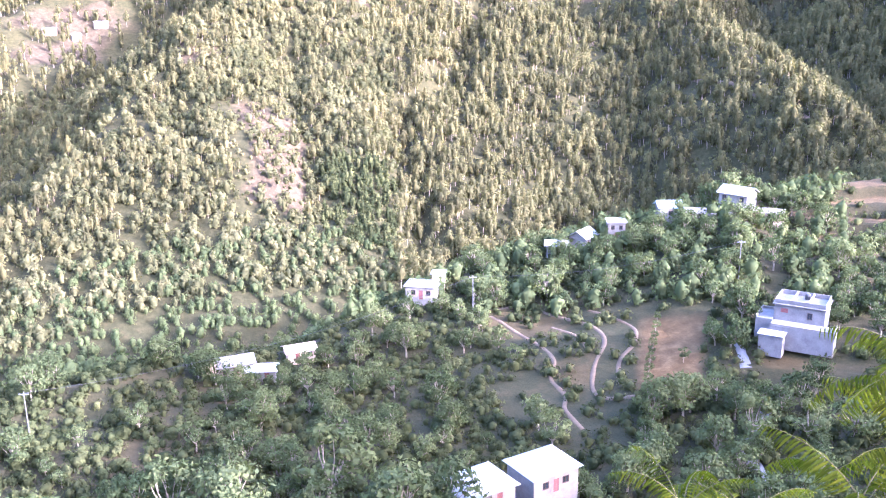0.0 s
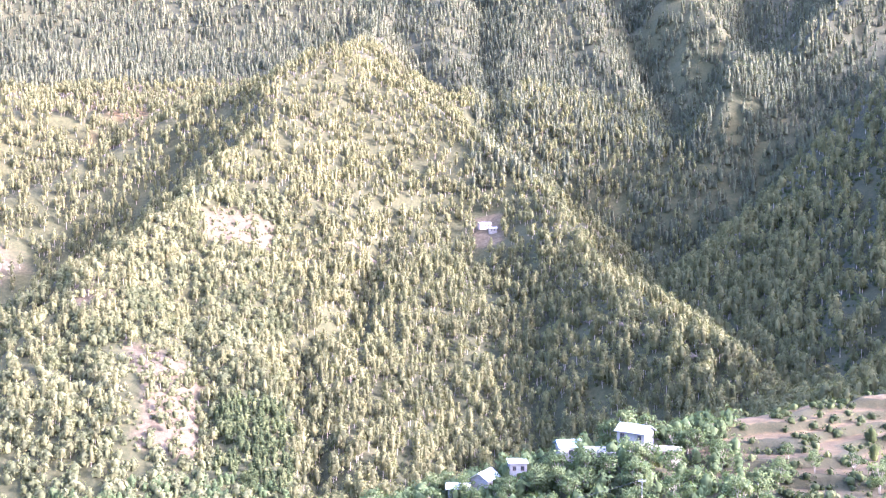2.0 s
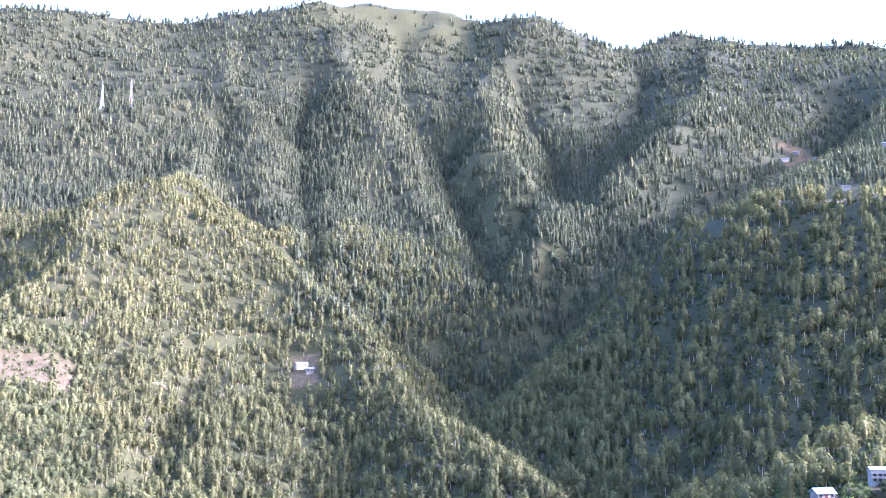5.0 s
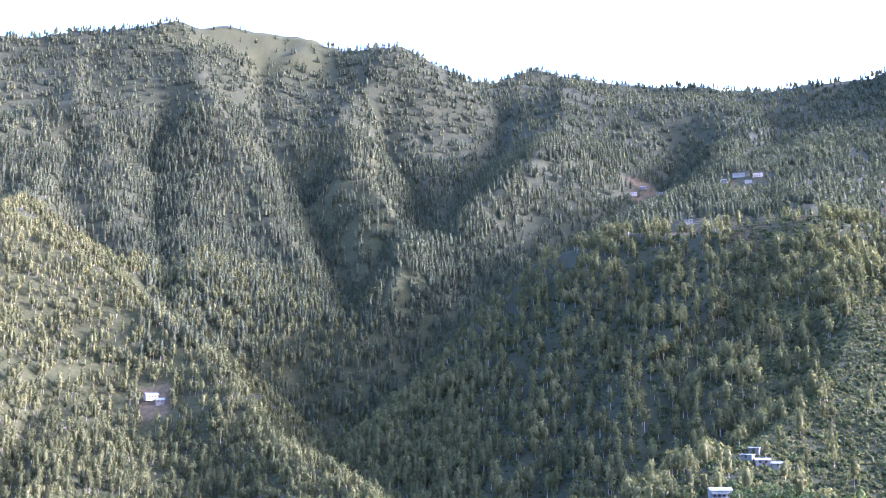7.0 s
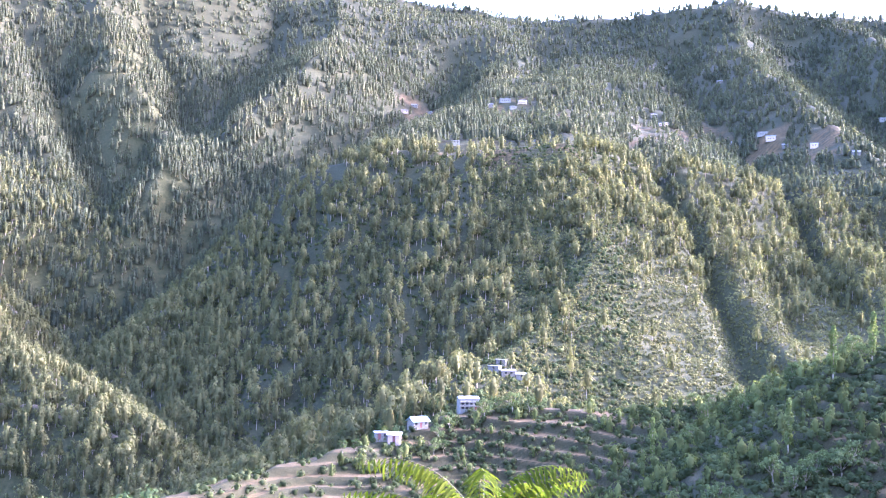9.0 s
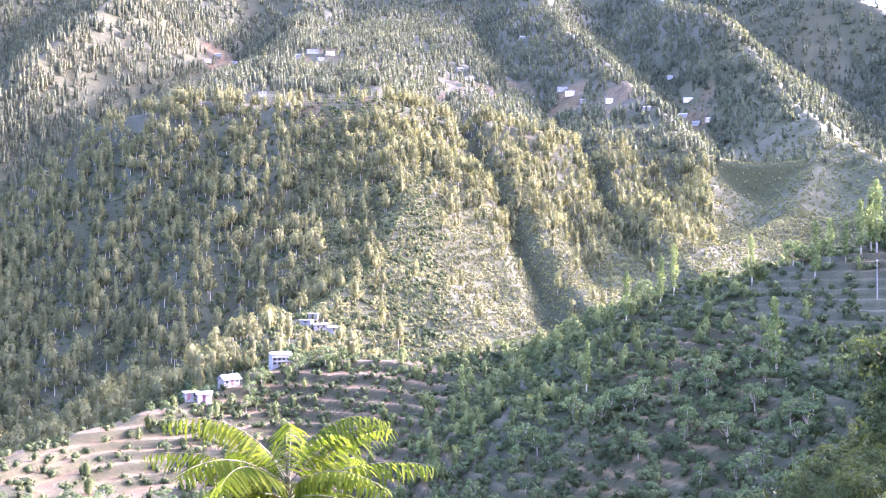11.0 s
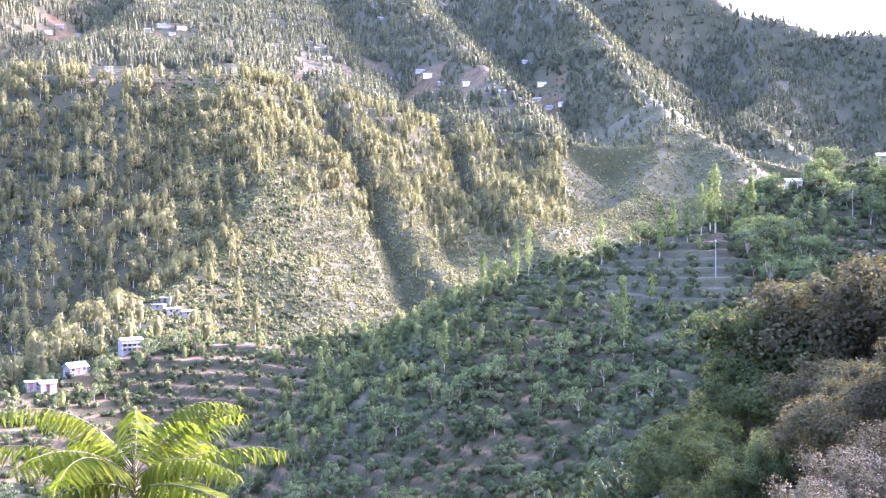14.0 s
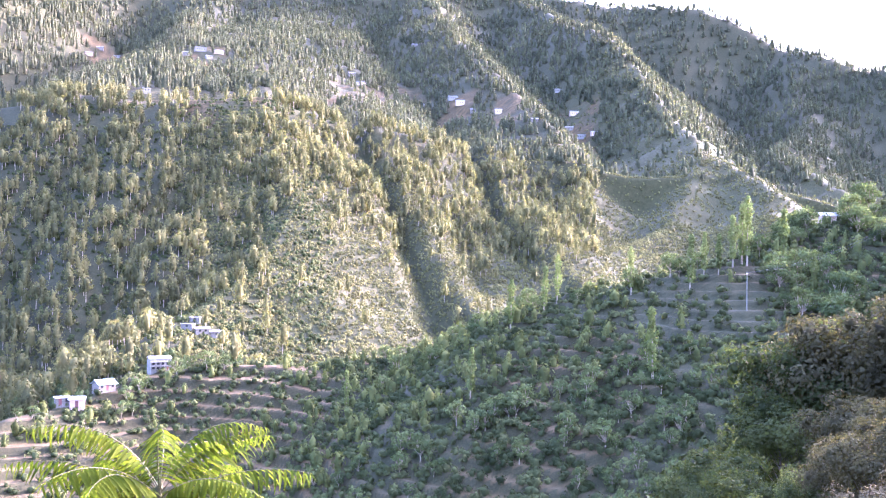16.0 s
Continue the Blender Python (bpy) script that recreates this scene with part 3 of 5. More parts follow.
    index = np.concatenate([np.zeros(len(faces), int), np.ones(len(tf), int)])
    me = mesh_of(name, np.vstack([co, tc]), np.vstack([faces, tf]), mats, index, False)
    return tagged(new(name, me), label, "trees" if shape != "bush" else "bushes", kind="stuff")


def thinned(XYZ, chance):
    X, Y, Z = XYZ
    b, r = polar(X, Y)
    ok = rng.random(len(X)) < chance(X, Y, b, r)
    return X[ok], Y[ok], Z[ok]


def clearing(X, Y, b, r):
    return 1 - 0.95 * terraces(X, Y)[1]


def west_wood(X, Y, b, r):
    n = fbm(X, Y, 45, 3, 77)
    open_ = np.maximum.reduce([window(b, r, -13.2, -8.4, 440, 540, 0.5, 8), 1.3 * window(b, r, -7.6, -2.8, 424, 492, 0.3, 4), 0.9 * window(b, r, -25, -17, 755, 840, 1.5, 12), 1.25 * window(b, r, -8.2, -4.0, 655, 694, 0.4, 5), 1.2 * window(b, r, 8.1, 9.9, 728, 775, 0.3, 6)])
    return np.clip(1 - 0.77 * open_, 0, 1) * smooth(n, -0.8, -0.5)


BARKED = [M_PINE, M_BARK]
wood("pine_wood", *thinned(scatter(-3, 28, 400, 720, 5.3), west_wood), 11.5, 3.0, 84, 0.62, BARKED, "sunlit pine wood on a steep hillside")
wood("pine_wood", *thinned(scatter(-32, -3, 440, 720, 8.0), west_wood), 9.5, 2.8, 70, 0.62, BARKED, "scattered pines among broad-leaved trees on a hillside")
wood("broadleaf_wood", *thinned(scatter(-32, -3, 395, 720, 4.4), west_wood), 5.6, 3.0, 34, 0.74, [M_SCRUB, M_BARK], "grey-green broad-leaved trees on a sunny hillside", "bush", 0.4)
wood("plantation", *scatter(-7.5, -2.9, 426, 490, 3.0), 6.0, 1.9, 34, 0.62, [M_THICKET, M_BARK], "dense dark green plantation below a rock face", "bush", 0.4)
wood("pine_wood", *thinned(scatter(-32, 22, 720, 1100, 6.4), west_wood), 12, 3.2, 42, 0.8, BARKED, "sunlit pine wood over a rounded spur")
wood("deodar_wood", *thinned(scatter(-32, 12, 1100, 1560, 8.0), clearing), 15, 3.9, 22, 1.05, [M_FARPINE, M_BARK], "conifer wood below a ridge with pylons", "deodar", 0.3)
wood("deodar_wood", *scatter(20.5, 30, 850, 1130, 7.5, keep=1.0), 12, 3.3, 26, 0.9, [M_FARPINE, M_BARK], "conifer wood over a knoll between two gullies", "deodar", 0.3)
wood("deodar_wood", *thinned(scatter(8, 44, 800, 1560, 8.0), clearing), 15.5, 3.9, 26, 1.0, [M_FARPINE, M_BARK], "conifer wood on ribs of a high mountain", "deodar", 0.3)
def high_wood(X, Y, b, r):
    return 1 - 0.92 * window(b, r, 9.5, 19, 1820, 2100, 1.5, 25)


wood("deodar_wood", *thinned(scatter(-32, 92, 1560, 2080, 9.8), high_wood), 12.5, 4.4, 9, 1.6, [M_FARPINE, M_BARK], "distant conifer wood up to the skyline", "deodar", 0.0)


def shady(X, Y, b, r):
    low = np.maximum(window(b, r, 47.5, 92, 380, 625, 2.0, 45), window(b, r, 41.5, 50, 400, 500, 2.5, 25))
    return (1 - 0.93 * low) * clearing(X, Y, b, r)


wood("pine_wood", *thinned(scatter(20, 68, 400, 800, 7.0), shady), 13, 3.4, 80, 0.7, BARKED, "shaded pine wood above a stream")
def village_wood(X, Y, b, r):
    return clearing(X, Y, b, r) * (1 - 0.85 * window(b, r, 67.5, 92, 760, 1010, 1.0, 40))


wood("hillside_wood", *thinned(scatter(44, 92, 800, 1560, 8.0), village_wood), 11.5, 3.7, 18, 1.2, [M_FARPINE, M_BARK], "hazy hillside wood between villages", "deodar", 0.2)


def scrubby(X, Y, b, r):
    return smooth(fbm(X, Y, 18, 3, 91), -0.85, -0.25)


wood("scrub", *thinned(scatter(43, 92, 390, 720, 1.9, 2.5), scrubby), 1.3, 1.15, 9, 0.42, [M_OLIVE, M_BARK], "low olive scrub on sunny noses of the hills", "bush", 0.0)
wood("scrub", *scatter(60, 84, 640, 900, 3.4, 2.0), 1.8, 1.4, 8, 0.55, [M_OLIVE, M_BARK], "dense olive scrub on sunlit ribs", "bush", 0.0)
wood("scrub", *thinned(scatter(66, 92, 900, 1300, 9, 3.0), scrubby), 2.6, 2.2, 5, 0.7, [M_SCRUB, M_BARK], "thin scrub on a far sunny rib", "bush", 0.0)
wood("scrub", *scatter(-14, 28, 395, 720, 4.6, 2.5), 2.0, 1.7, 10, 0.55, [M_SCRUB, M_BARK], "low bushes and saplings under the pines", "bush", 0.0)
wood("scrub", *scatter(24, 52, 400, 760, 4.2, 2.5), 2.2, 1.9, 10, 0.6, [M_THICKET, M_BARK], "green undergrowth below the shaded pines", "bush", 0.0)
wood("valley_bushes", *scatter(24, 70, 338, 430, 5.0, 5.0), 4.6, 2.4, 60, 0.42, [M_LEAF, M_BARK], "broad-leaved thicket in the valley", "bush", 0.0)
wood("valley_bushes", *scatter(-32, 24, 178, 430, 4.6, 5.0), 4.6, 2.4, 60, 0.42, [M_LEAF, M_BARK], "broad-leaved thicket in the valley", "bush", 0.0)


# ---------------------------------------------------------------- single trees near the lookout
def tube(points, radii, sides=6):
    """A tapered limb through the points."""
    co, faces = [], []
    for (p, r) in zip(points, radii):
        for s in range(sides):
            a = 2 * math.pi * s / sides
            co.append((p[0] + r * math.cos(a), p[1] + r * math.sin(a), p[2]))
    for i in range(len(points) - 1):
        for s in range(sides):
            t = (s + 1) % sides
            a, b, c, d = i * sides + s, i * sides + t, (i + 1) * sides + t, (i + 1) * sides + s
            faces += [(a, b, c), (a, c, d)]
    return np.array(co), np.array(faces)


def joined(pieces):
    co, faces, o = [], [], 0
    for c, f in pieces:
        co.append(c)
        faces.append(f + o)
        o += len(c)
    return np.vstack(co), np.vstack(faces)


def leaves_at(C, size, r, out=None, ragged=0.45):
    """Pointed leaves, two triangles each, at the places C, their faces turned roughly outwards."""
    n = len(C)
    nrm = r.normal(0, 1, (n, 3)) if out is None else out / np.linalg.norm(out, axis=1)[:, None] + r.normal(0, ragged, (n, 3))
    nrm /= np.linalg.norm(nrm, axis=1)[:, None]
    d = np.cross(nrm, r.normal(0, 1, (n, 3)))
    d /= np.linalg.norm(d, axis=1)[:, None]
    e = np.cross(nrm, d)
    s = size * r.uniform(0.6, 1.3, (n, 1))
    P = np.stack([C - d * s, C + e * s * 0.5, C + d * s, C - e * s * 0.5], 1)
    co = P.reshape(-1, 3)
    q = 4 * np.arange(n)[:, None]
    return co, np.vstack([q + [[0, 1, 2]], q + [[0, 2, 3]]])


def broad_tree(seed, tall, spread, clumps, per, leaf, name="broadleaf_tree", mat=None, bare=0.28):
    """A tapered trunk with forking limbs, and a crown of leafy clumps with gaps between."""
    r = np.random.default_rng(seed)
    fork = tall * bare
    pieces = [tube([(0, 0, -0.6), (0.05 * spread, 0, fork * 0.6), (0.02, 0.04 * spread, fork)], [tall * 0.03, tall * 0.024, tall * 0.02])]
    C, N = [], []
    for i in range(clumps):
        a, u = r.uniform(0, 2 * math.pi), (i + 0.5) / clumps
        rad = spread * (0.25 + 0.75 * math.sqrt(r.random())) * math.sin(math.pi * (0.15 + 0.75 * u)) ** 0.8
        p = np.array([rad * math.cos(a), rad * math.sin(a), fork + (tall - fork) * (0.1 + 0.85 * u)])
        mid = (p * 0.5 + np.array([0, 0, fork * 0.55])) + r.normal(0, 0.08 * spread, 3)
        pieces.append(tube([(0, 0, fork * 0.9), mid, p], [tall * 0.013, tall * 0.008, tall * 0.002], 4))
        size = spread * r.uniform(0.26, 0.5)
        q = r.normal(0, 1, (per, 3))
        q *= (r.random((per, 1)) ** 0.25) / np.linalg.norm(q, axis=1)[:, None]
        C.append(p + q * size * np.array([1.1, 1.1, 0.75]))
        N.append(q + 0.5 * (p - np.array([0, 0, (fork + tall) / 2])) / spread + np.array([0, 0, 0.15]))
    co, f = joined(pieces)
    trunk = mesh_of(name + "_trunk", co, f, [M_BARK], flat=False)
    co, f = leaves_at(np.vstack(C), leaf, r, np.vstack(N))
    crown = mesh_of(name + "_crown", co, f, [mat or M_LEAF])
    return trunk, crown


def poplar(seed, tall):
    """A slim upright poplar."""
    r = np.random.default_rng(seed)
    co, f = tube([(0, 0, -0.6), (0.06, 0.02, tall * 0.4), (0.0, 0.05, tall * 0.96)], [tall * 0.016, tall * 0.011, 0.01])
    trunk = mesh_of("poplar_trunk", co, f, [M_BARK], flat=False)
    n = 620
    u = r.random(n)
    w = tall * 0.085 * np.sin(math.pi * (0.08 + 0.88 * u)) ** 0.6 * (1 + 0.35 * np.sin(14 * u + r.uniform(0, 6)))
    a = r.uniform(0, 2 * math.pi, n)
    rr = w * np.sqrt(r.random(n))
    C = np.stack([rr * np.cos(a), rr * np.sin(a), tall * (0.16 + 0.84 * u)], -1)
    co, f = leaves_at(C, 0.36, r, np.stack([np.cos(a), np.sin(a), 0.3 + 0 * a], -1))
    return trunk, mesh_of("poplar_crown", co, f, [M_POPLAR])


def tree_thing(name, meshes, label, group):
    t = thing(name, label, "tree", group)
    part("trunk", meshes[0], None, t)
    part("crown", meshes[1], None, t)
    return t


BIG = [tree_thing("broadleaf_tree", broad_tree(s, 8.5, 3.6, 20, 50, 0.38), "leafy green broadleaf tree on the lower slope", "trees below the lookout") for s in (1, 2, 3, 4)]
ORCHARD = [tree_thing("orchard_tree", broad_tree(s, 5.0, 2.0, 12, 46, 0.27), "young leafy fruit tree on a terrace", "orchard trees") for s in (11, 12, 13, 14)]
POPLARS = [tree_thing("poplar_tree", poplar(s, h), "slim upright poplar on a terrace", "poplars") for s, h in ((21, 13.0), (22, 11.0), (23, 15.0))]
used = set()
# yards, fields and lines of sight kept clear: bearing, half width in metres, from, to
KEPT_CLEAR = ((21.7, 9, 147, 168), (6.6, 4, 100, 124), (2.4, 4, 100, 120), (-1.3, 4.5, 178, 192), (-12.0, 7, 159, 168), (14.6, 6, 148, 174), (9, 13, 140, 180),
              (41.8, 7, 285, 325), (38, 9, 270, 305))


def plant(kinds, bearing, dist, size=1.0):
    x, y, z = spot(bearing, dist)
    fresh = [k for k in kinds if k.name not in used]
    k = fresh[0] if fresh else kinds[int(rng.integers(len(kinds)))]
    m = Matrix.LocRotScale((x, y, z), Euler((rng.normal(0, 0.03), rng.normal(0, 0.03), rng.uniform(0, 6.28))), (size * rng.uniform(0.9, 1.1),) * 3)
    if k.name not in used:
        used.add(k.name)
        k.matrix_world = m
        return k
    c = copy_thing(k, Matrix())
    c.matrix_basis = m
    return c


for kinds, b0, b1, r0, r1, gap, size in ((BIG, -31, 4.5, 96, 118, 6.5, 1.0), (BIG, 4.5, 27, 106, 120, 6.2, 0.7), (BIG, -31, 1, 118, 176, 10.0, 0.68), (BIG, 1, 27, 184, 222, 7.6, 0.62),
                                        (ORCHARD, -30, 8, 118, 178, 10.5, 0.9), (BIG, 11, 20.5, 121, 146, 5.0, 0.72), (BIG, 16.6, 19.8, 146, 176, 6.5, 0.7), (BIG, 23.2, 28, 118, 150, 6.5, 0.75), (ORCHARD, 8, 27, 145, 185, 13, 0.8), (BIG, 22.5, 28, 150, 215, 8.5, 0.75),
                                        (ORCHARD, 30, 74, 150, 225, 8.3, 0.95), (BIG, 55, 84, 262, 312, 11.0, 0.6),
                                        (BIG, 78, 90, 180, 330, 10, 0.9), (ORCHARD, 27, 66, 100, 150, 8.0, 0.9), (ORCHARD, 66, 82, 130, 215, 10, 0.8)):
    area = math.pi * (r1 * r1 - r0 * r0) * (b1 - b0) / 360
    for _ in range(int(area / gap ** 2)):
        b, r = rng.uniform(b0, b1), math.sqrt(rng.uniform(r0 * r0, r1 * r1))
        if any(abs(b - hb) * r < hw * 57.3 and hn < r < hf for hb, hw, hn, hf in KEPT_CLEAR):
            continue
        plant(kinds, b, r, size * rng.uniform(0.6, 1.3))
for b, d, s in ((52.9, 262, 0.7), (60.4, 225, 0.85), (62.8, 255, 0.75), (71.3, 215, 1.0), (65.6, 268, 0.85), (73.4, 255, 1.05), (74.2, 262, 0.95), (75.0, 262, 0.9),
                (75.8, 266, 1.0), (76.3, 270, 1.15), (76.6, 268, 1.05), (78.6, 278, 1.1), (80.2, 262, 0.8), (70.0, 262, 0.8), (64.8, 262, 0.8)):
    plant(POPLARS, b, d, s * 1.2)


# ---------------------------------------------------------------- undergrowth
def unworked(X, Y, b, r):
    n = fbm(X, Y, 22, 3, 58)
    open_ = np.maximum.reduce([window(b, r, 12.2, 16.8, 148, 175, 0.4, 2), 0.75 * window(b, r, 16, 37, 205, 300, 2, 12), 0.3 * window(b, r, 36, 52, 240, 330, 2, 15),
                               0.8 * window(b, r, 70, 79, 228, 272, 1.5, 10), 0.7 * window(b, r, 3.5, 12.5, 140, 184, 0.8, 4), window(b, r, 20.2, 23.4, 150, 172, 0.3, 2)])
    steps = np.maximum(terraces(X, Y)[0] * smooth(b, 15, 18), 0)
    return (1 - open_) * smooth(n, -0.75, -0.3) * (1 - (0.85 - 0.4 * smooth(b, 48, 54)) * steps * (1 - stepped_ground(X, Y)[1]))


wood("undergrowth", *thinned(scatter(-32, 91, 92, 200, 1.9, 2.0), unworked), 1.7, 1.5, 40, 0.26, [M_THICKET, M_BARK], "tangled green bushes on terrace banks", "bush", 0.0)
wood("undergrowth", *thinned(scatter(-32, 91, 200, 335, 1.8, 2.0), unworked), 1.6, 1.6, 18, 0.38, [M_THICKET, M_BARK], "dark green bushes on terrace banks", "bush", 0.0)
wood("orchard", *thinned(scatter(30, 84, 215, 312, 6.0, 4.0), unworked), 4.4, 1.7, 60, 0.34, [M_FRUIT, M_BARK], "fruit trees and saplings on upper terraces", "bush", 1.0)
wood("undergrowth", *thinned(scatter(-32, 91, 38, 92, 1.8, 2.0), lambda X, Y, b, r: 0.9 + 0 * b), 1.5, 1.1, 34, 0.16, [M_THICKET, M_BARK], "tangled green bushes on the slope below the lookout", "bush", 0.0, 0.3)
wood("bank_thicket", *scatter(58, 92, 38, 150, 2.0, 3.0), 2.6, 1.4, 80, 0.14, [M_BANK, M_BARK], "dense dark evergreen thicket on the near bank", "bush", 0.0, 0.28)
for d in range(151, 175, 3):
    plant(ORCHARD, 13.2 + 0.02 * (d - 151), d, 0.42)
for b, d, s in ((7.7, 181, 0.85), (2.4, 184, 1.15), (9.4, 192, 0.8), (4.6, 159, 0.8), (3.6, 166, 1.0), (15.4, 157, 0.5), (16.2, 183, 1.2), (18.0, 187, 1.1), (12.0, 186, 0.8), (17.2, 163, 1.0)):
    plant(ORCHARD, b, d, s)
for b, d, s in ((22.6, 147, 0.8), (21.5, 144, 0.7), (23.3, 151, 0.8), (20.4, 145, 0.6), (13.4, 200, 0.7), (15.0, 203, 0.75), (16.4, 202, 0.6), (18.4, 204, 0.6), (20.2, 203, 0.8), (12.2, 201, 0.7), (10.2, 199, 0.65), (8.0, 198, 0.6),
                (9.3, 200, 0.5), (11.2, 203, 0.6), (-13.2, 158, 0.6), (-10.8, 156, 0.6), (-12.4, 157, 0.45), (-14.8, 160, 0.7), (-9.0, 160, 0.55), (-2.2, 181, 0.6), (-0.2, 182, 0.55), (17.4, 224, 0.9), (16.4, 223, 0.8), (18.6, 225, 0.8)):
    plant(BIG, b, d, s)
for b, d, s in ((40.2, 296, 1.0), (40.8, 300, 1.1), (41.2, 304, 0.9), (42.9, 308, 1.1), (43.6, 312, 1.0), (39.9, 288, 1.0), (40.5, 290, 0.8), (37.9, 281, 0.6), (35.2, 280, 0.8), (44.6, 310, 1.2), (34.4, 277, 0.7), (45.6, 309, 0.9)):
    plant(ORCHARD, b, d, s)


# ---------------------------------------------------------------- houses
M_WHITEWASH = plain("whitewash", (0.125, 0.114, 0.096), (0.21, 0.193, 0.165), 0.6)
M_CONCRETE = plain("grey_concrete", (0.105, 0.099, 0.09), (0.18, 0.171, 0.157), 0.5)
M_TIN = plain("pale_tin", (0.21, 0.208, 0.205), (0.32, 0.317, 0.312), 0.8, 0.45, 0.1, 0.01, "Object", 0.4)
M_BLUETIN = plain("blue_tin", (0.18, 0.25, 0.30), (0.26, 0.33, 0.37), 0.8, 0.45, 0.1, 0.01, "Object", 0.4)
M_MUD = plain("mud_plaster", (0.34, 0.24, 0.17), (0.48, 0.36, 0.26), 0.8)
M_PINK = plain("pink_plaster", (0.44, 0.28, 0.24), (0.54, 0.37, 0.32), 0.8)
M_STONE = plain("stone_wall", (0.10, 0.085, 0.068), (0.2, 0.175, 0.142), 2.5, 0.95, 0.8, 0.08)
M_SLATE = plain("slate_roof", (0.13, 0.122, 0.118), (0.22, 0.21, 0.2), 1.2)
M_DARKWOOD = plain("dark_wood", (0.05, 0.035, 0.025), (0.11, 0.075, 0.05), 4.0)
M_REDWOOD = plain("red_shutter", (0.12, 0.045, 0.04), (0.19, 0.075, 0.065), 4.0)
M_PATH = plain("trodden_earth", (0.066, 0.047, 0.026), (0.108, 0.08, 0.047), 0.7, 0.95, 0.4, 0.03, "Position")
M_LANE = plain("concrete_lane", (0.13, 0.125, 0.117), (0.2, 0.192, 0.18), 0.5, 0.9, 0.3, 0.02, "Position")
M_STEEL = plain("galvanised_steel", (0.22, 0.22, 0.23), (0.34, 0.34, 0.35), 2.0, 0.5, 0.1, 0.01, "Object", 0.5, 0.6)
M_REDPAINT = plain("red_paint", (0.42, 0.07, 0.05), (0.55, 0.12, 0.09), 2.0, 0.6)
M_WIRE = plain("black_cable", (0.03, 0.03, 0.03), (0.06, 0.06, 0.06), 2.0, 0.6)
M_GLASS, _n, _l, _b = material("window_glass", 0.08, 0.6)
_b.inputs["Base Color"].default_value = (0.03, 0.035, 0.04, 1)


def boxes(bm, *items):
    """Adds boxes (x0, y0, z0, x1, y1, z1) to a bmesh, with slightly eased edges."""
    for x0, y0, z0, x1, y1, z1 in items:
        vs = [bm.verts.new((x, y, z)) for z in (z0, z1) for x, y in ((x0, y0), (x1, y0), (x1, y1), (x0, y1))]
        fs = [bm.faces.new([vs[i] for i in q]) for q in ((3, 2, 1, 0), (4, 5, 6, 7), (0, 1, 5, 4), (1, 2, 6, 5), (2, 3, 7, 6), (3, 0, 4, 7))]
        e = {e for f in fs for e in f.edges}
        w = min(0.025, 0.2 * min(x1 - x0, y1 - y0, z1 - z0))
        bmesh.ops.bevel(bm, geom=list(e), offset=w, segments=1, affect="EDGES")
    return bm


def wall_block(w, d, h, t, openings, base=-1.5):
    """Four walls of thickness t round w x d, with openings (x, z, width, height) cut through the front wall at -d/2."""
    bm = bmesh.new()
    xs = sorted({-w / 2, w / 2, *(v for x, z, a, b in openings for v in (x - a / 2, x + a / 2))})
    zs = sorted({base, h, *(v for x, z, a, b in openings for v in (z, z + b))})
    y0, y1 = -d / 2, -d / 2 + t
    for xa, xb in zip(xs, xs[1:]):
        for za, zb in zip(zs, zs[1:]):
            xm, zm = (xa + xb) / 2, (za + zb) / 2
            if not any(abs(xm - x) < a / 2 and z < zm < z + b for x, z, a, b in openings):
                vs = [bm.verts.new(p) for p in ((xa, y0, za), (xb, y0, za), (xb, y0, zb), (xa, y0, zb), (xa, y1, za), (xb, y1, za), (xb, y1, zb), (xa, y1, zb))]
                for q in ((0, 1, 2, 3), (5, 4, 7, 6), (4, 0, 3, 7), (1, 5, 6, 2), (3, 2, 6, 7), (4, 5, 1, 0)):
                    bm.faces.new([vs[i] for i in q])
    bmesh.ops.remove_doubles(bm, verts=bm.verts, dist=0.001)
    boxes(bm, (-w / 2, y1 + 0.003, base, -w / 2 + t, d / 2, h), (w / 2 - t, y1 + 0.003, base, w / 2, d / 2, h), (-w / 2 + t + 0.003, d / 2 - t, base, w / 2 - t - 0.003, d / 2, h))
    return bm


def slope_roof(w, d, rise, over, kind):
    """A ribbed sheet roof of real thickness: gable or hip, eaves at z = 0."""
    bm = bmesh.new()
    W, D = w / 2 + over, d / 2 + over
    ridge = W if kind == "gable" else max(0.15, W - D)
    for dz in (0.0, 0.08):
        a = [bm.verts.new(p) for p in ((-W, -D, dz), (W, -D, dz), (W, D, dz), (-W, D, dz), (-ridge, 0, rise + dz), (ridge, 0, rise + dz))]
        for q in ((0, 1, 5, 4), (2, 3, 4, 5)):
            bm.faces.new([a[i] for i in q])
        if kind == "hip":
            bm.faces.new([a[1], a[2], a[5]]), bm.faces.new([a[3], a[0], a[4]])
    bm.verts.ensure_lookup_table()
    v = bm.verts
    rim = (0, 1, 2, 3) if kind == "hip" else (0, 1, 5, 2, 3, 4)
    for i, j in zip(rim, rim[1:] + rim[:1]):
        bm.faces.new([v[i], v[j], v[j + 6], v[i + 6]])
    bmesh.ops.recalc_face_normals(bm, faces=bm.faces)
    return bm


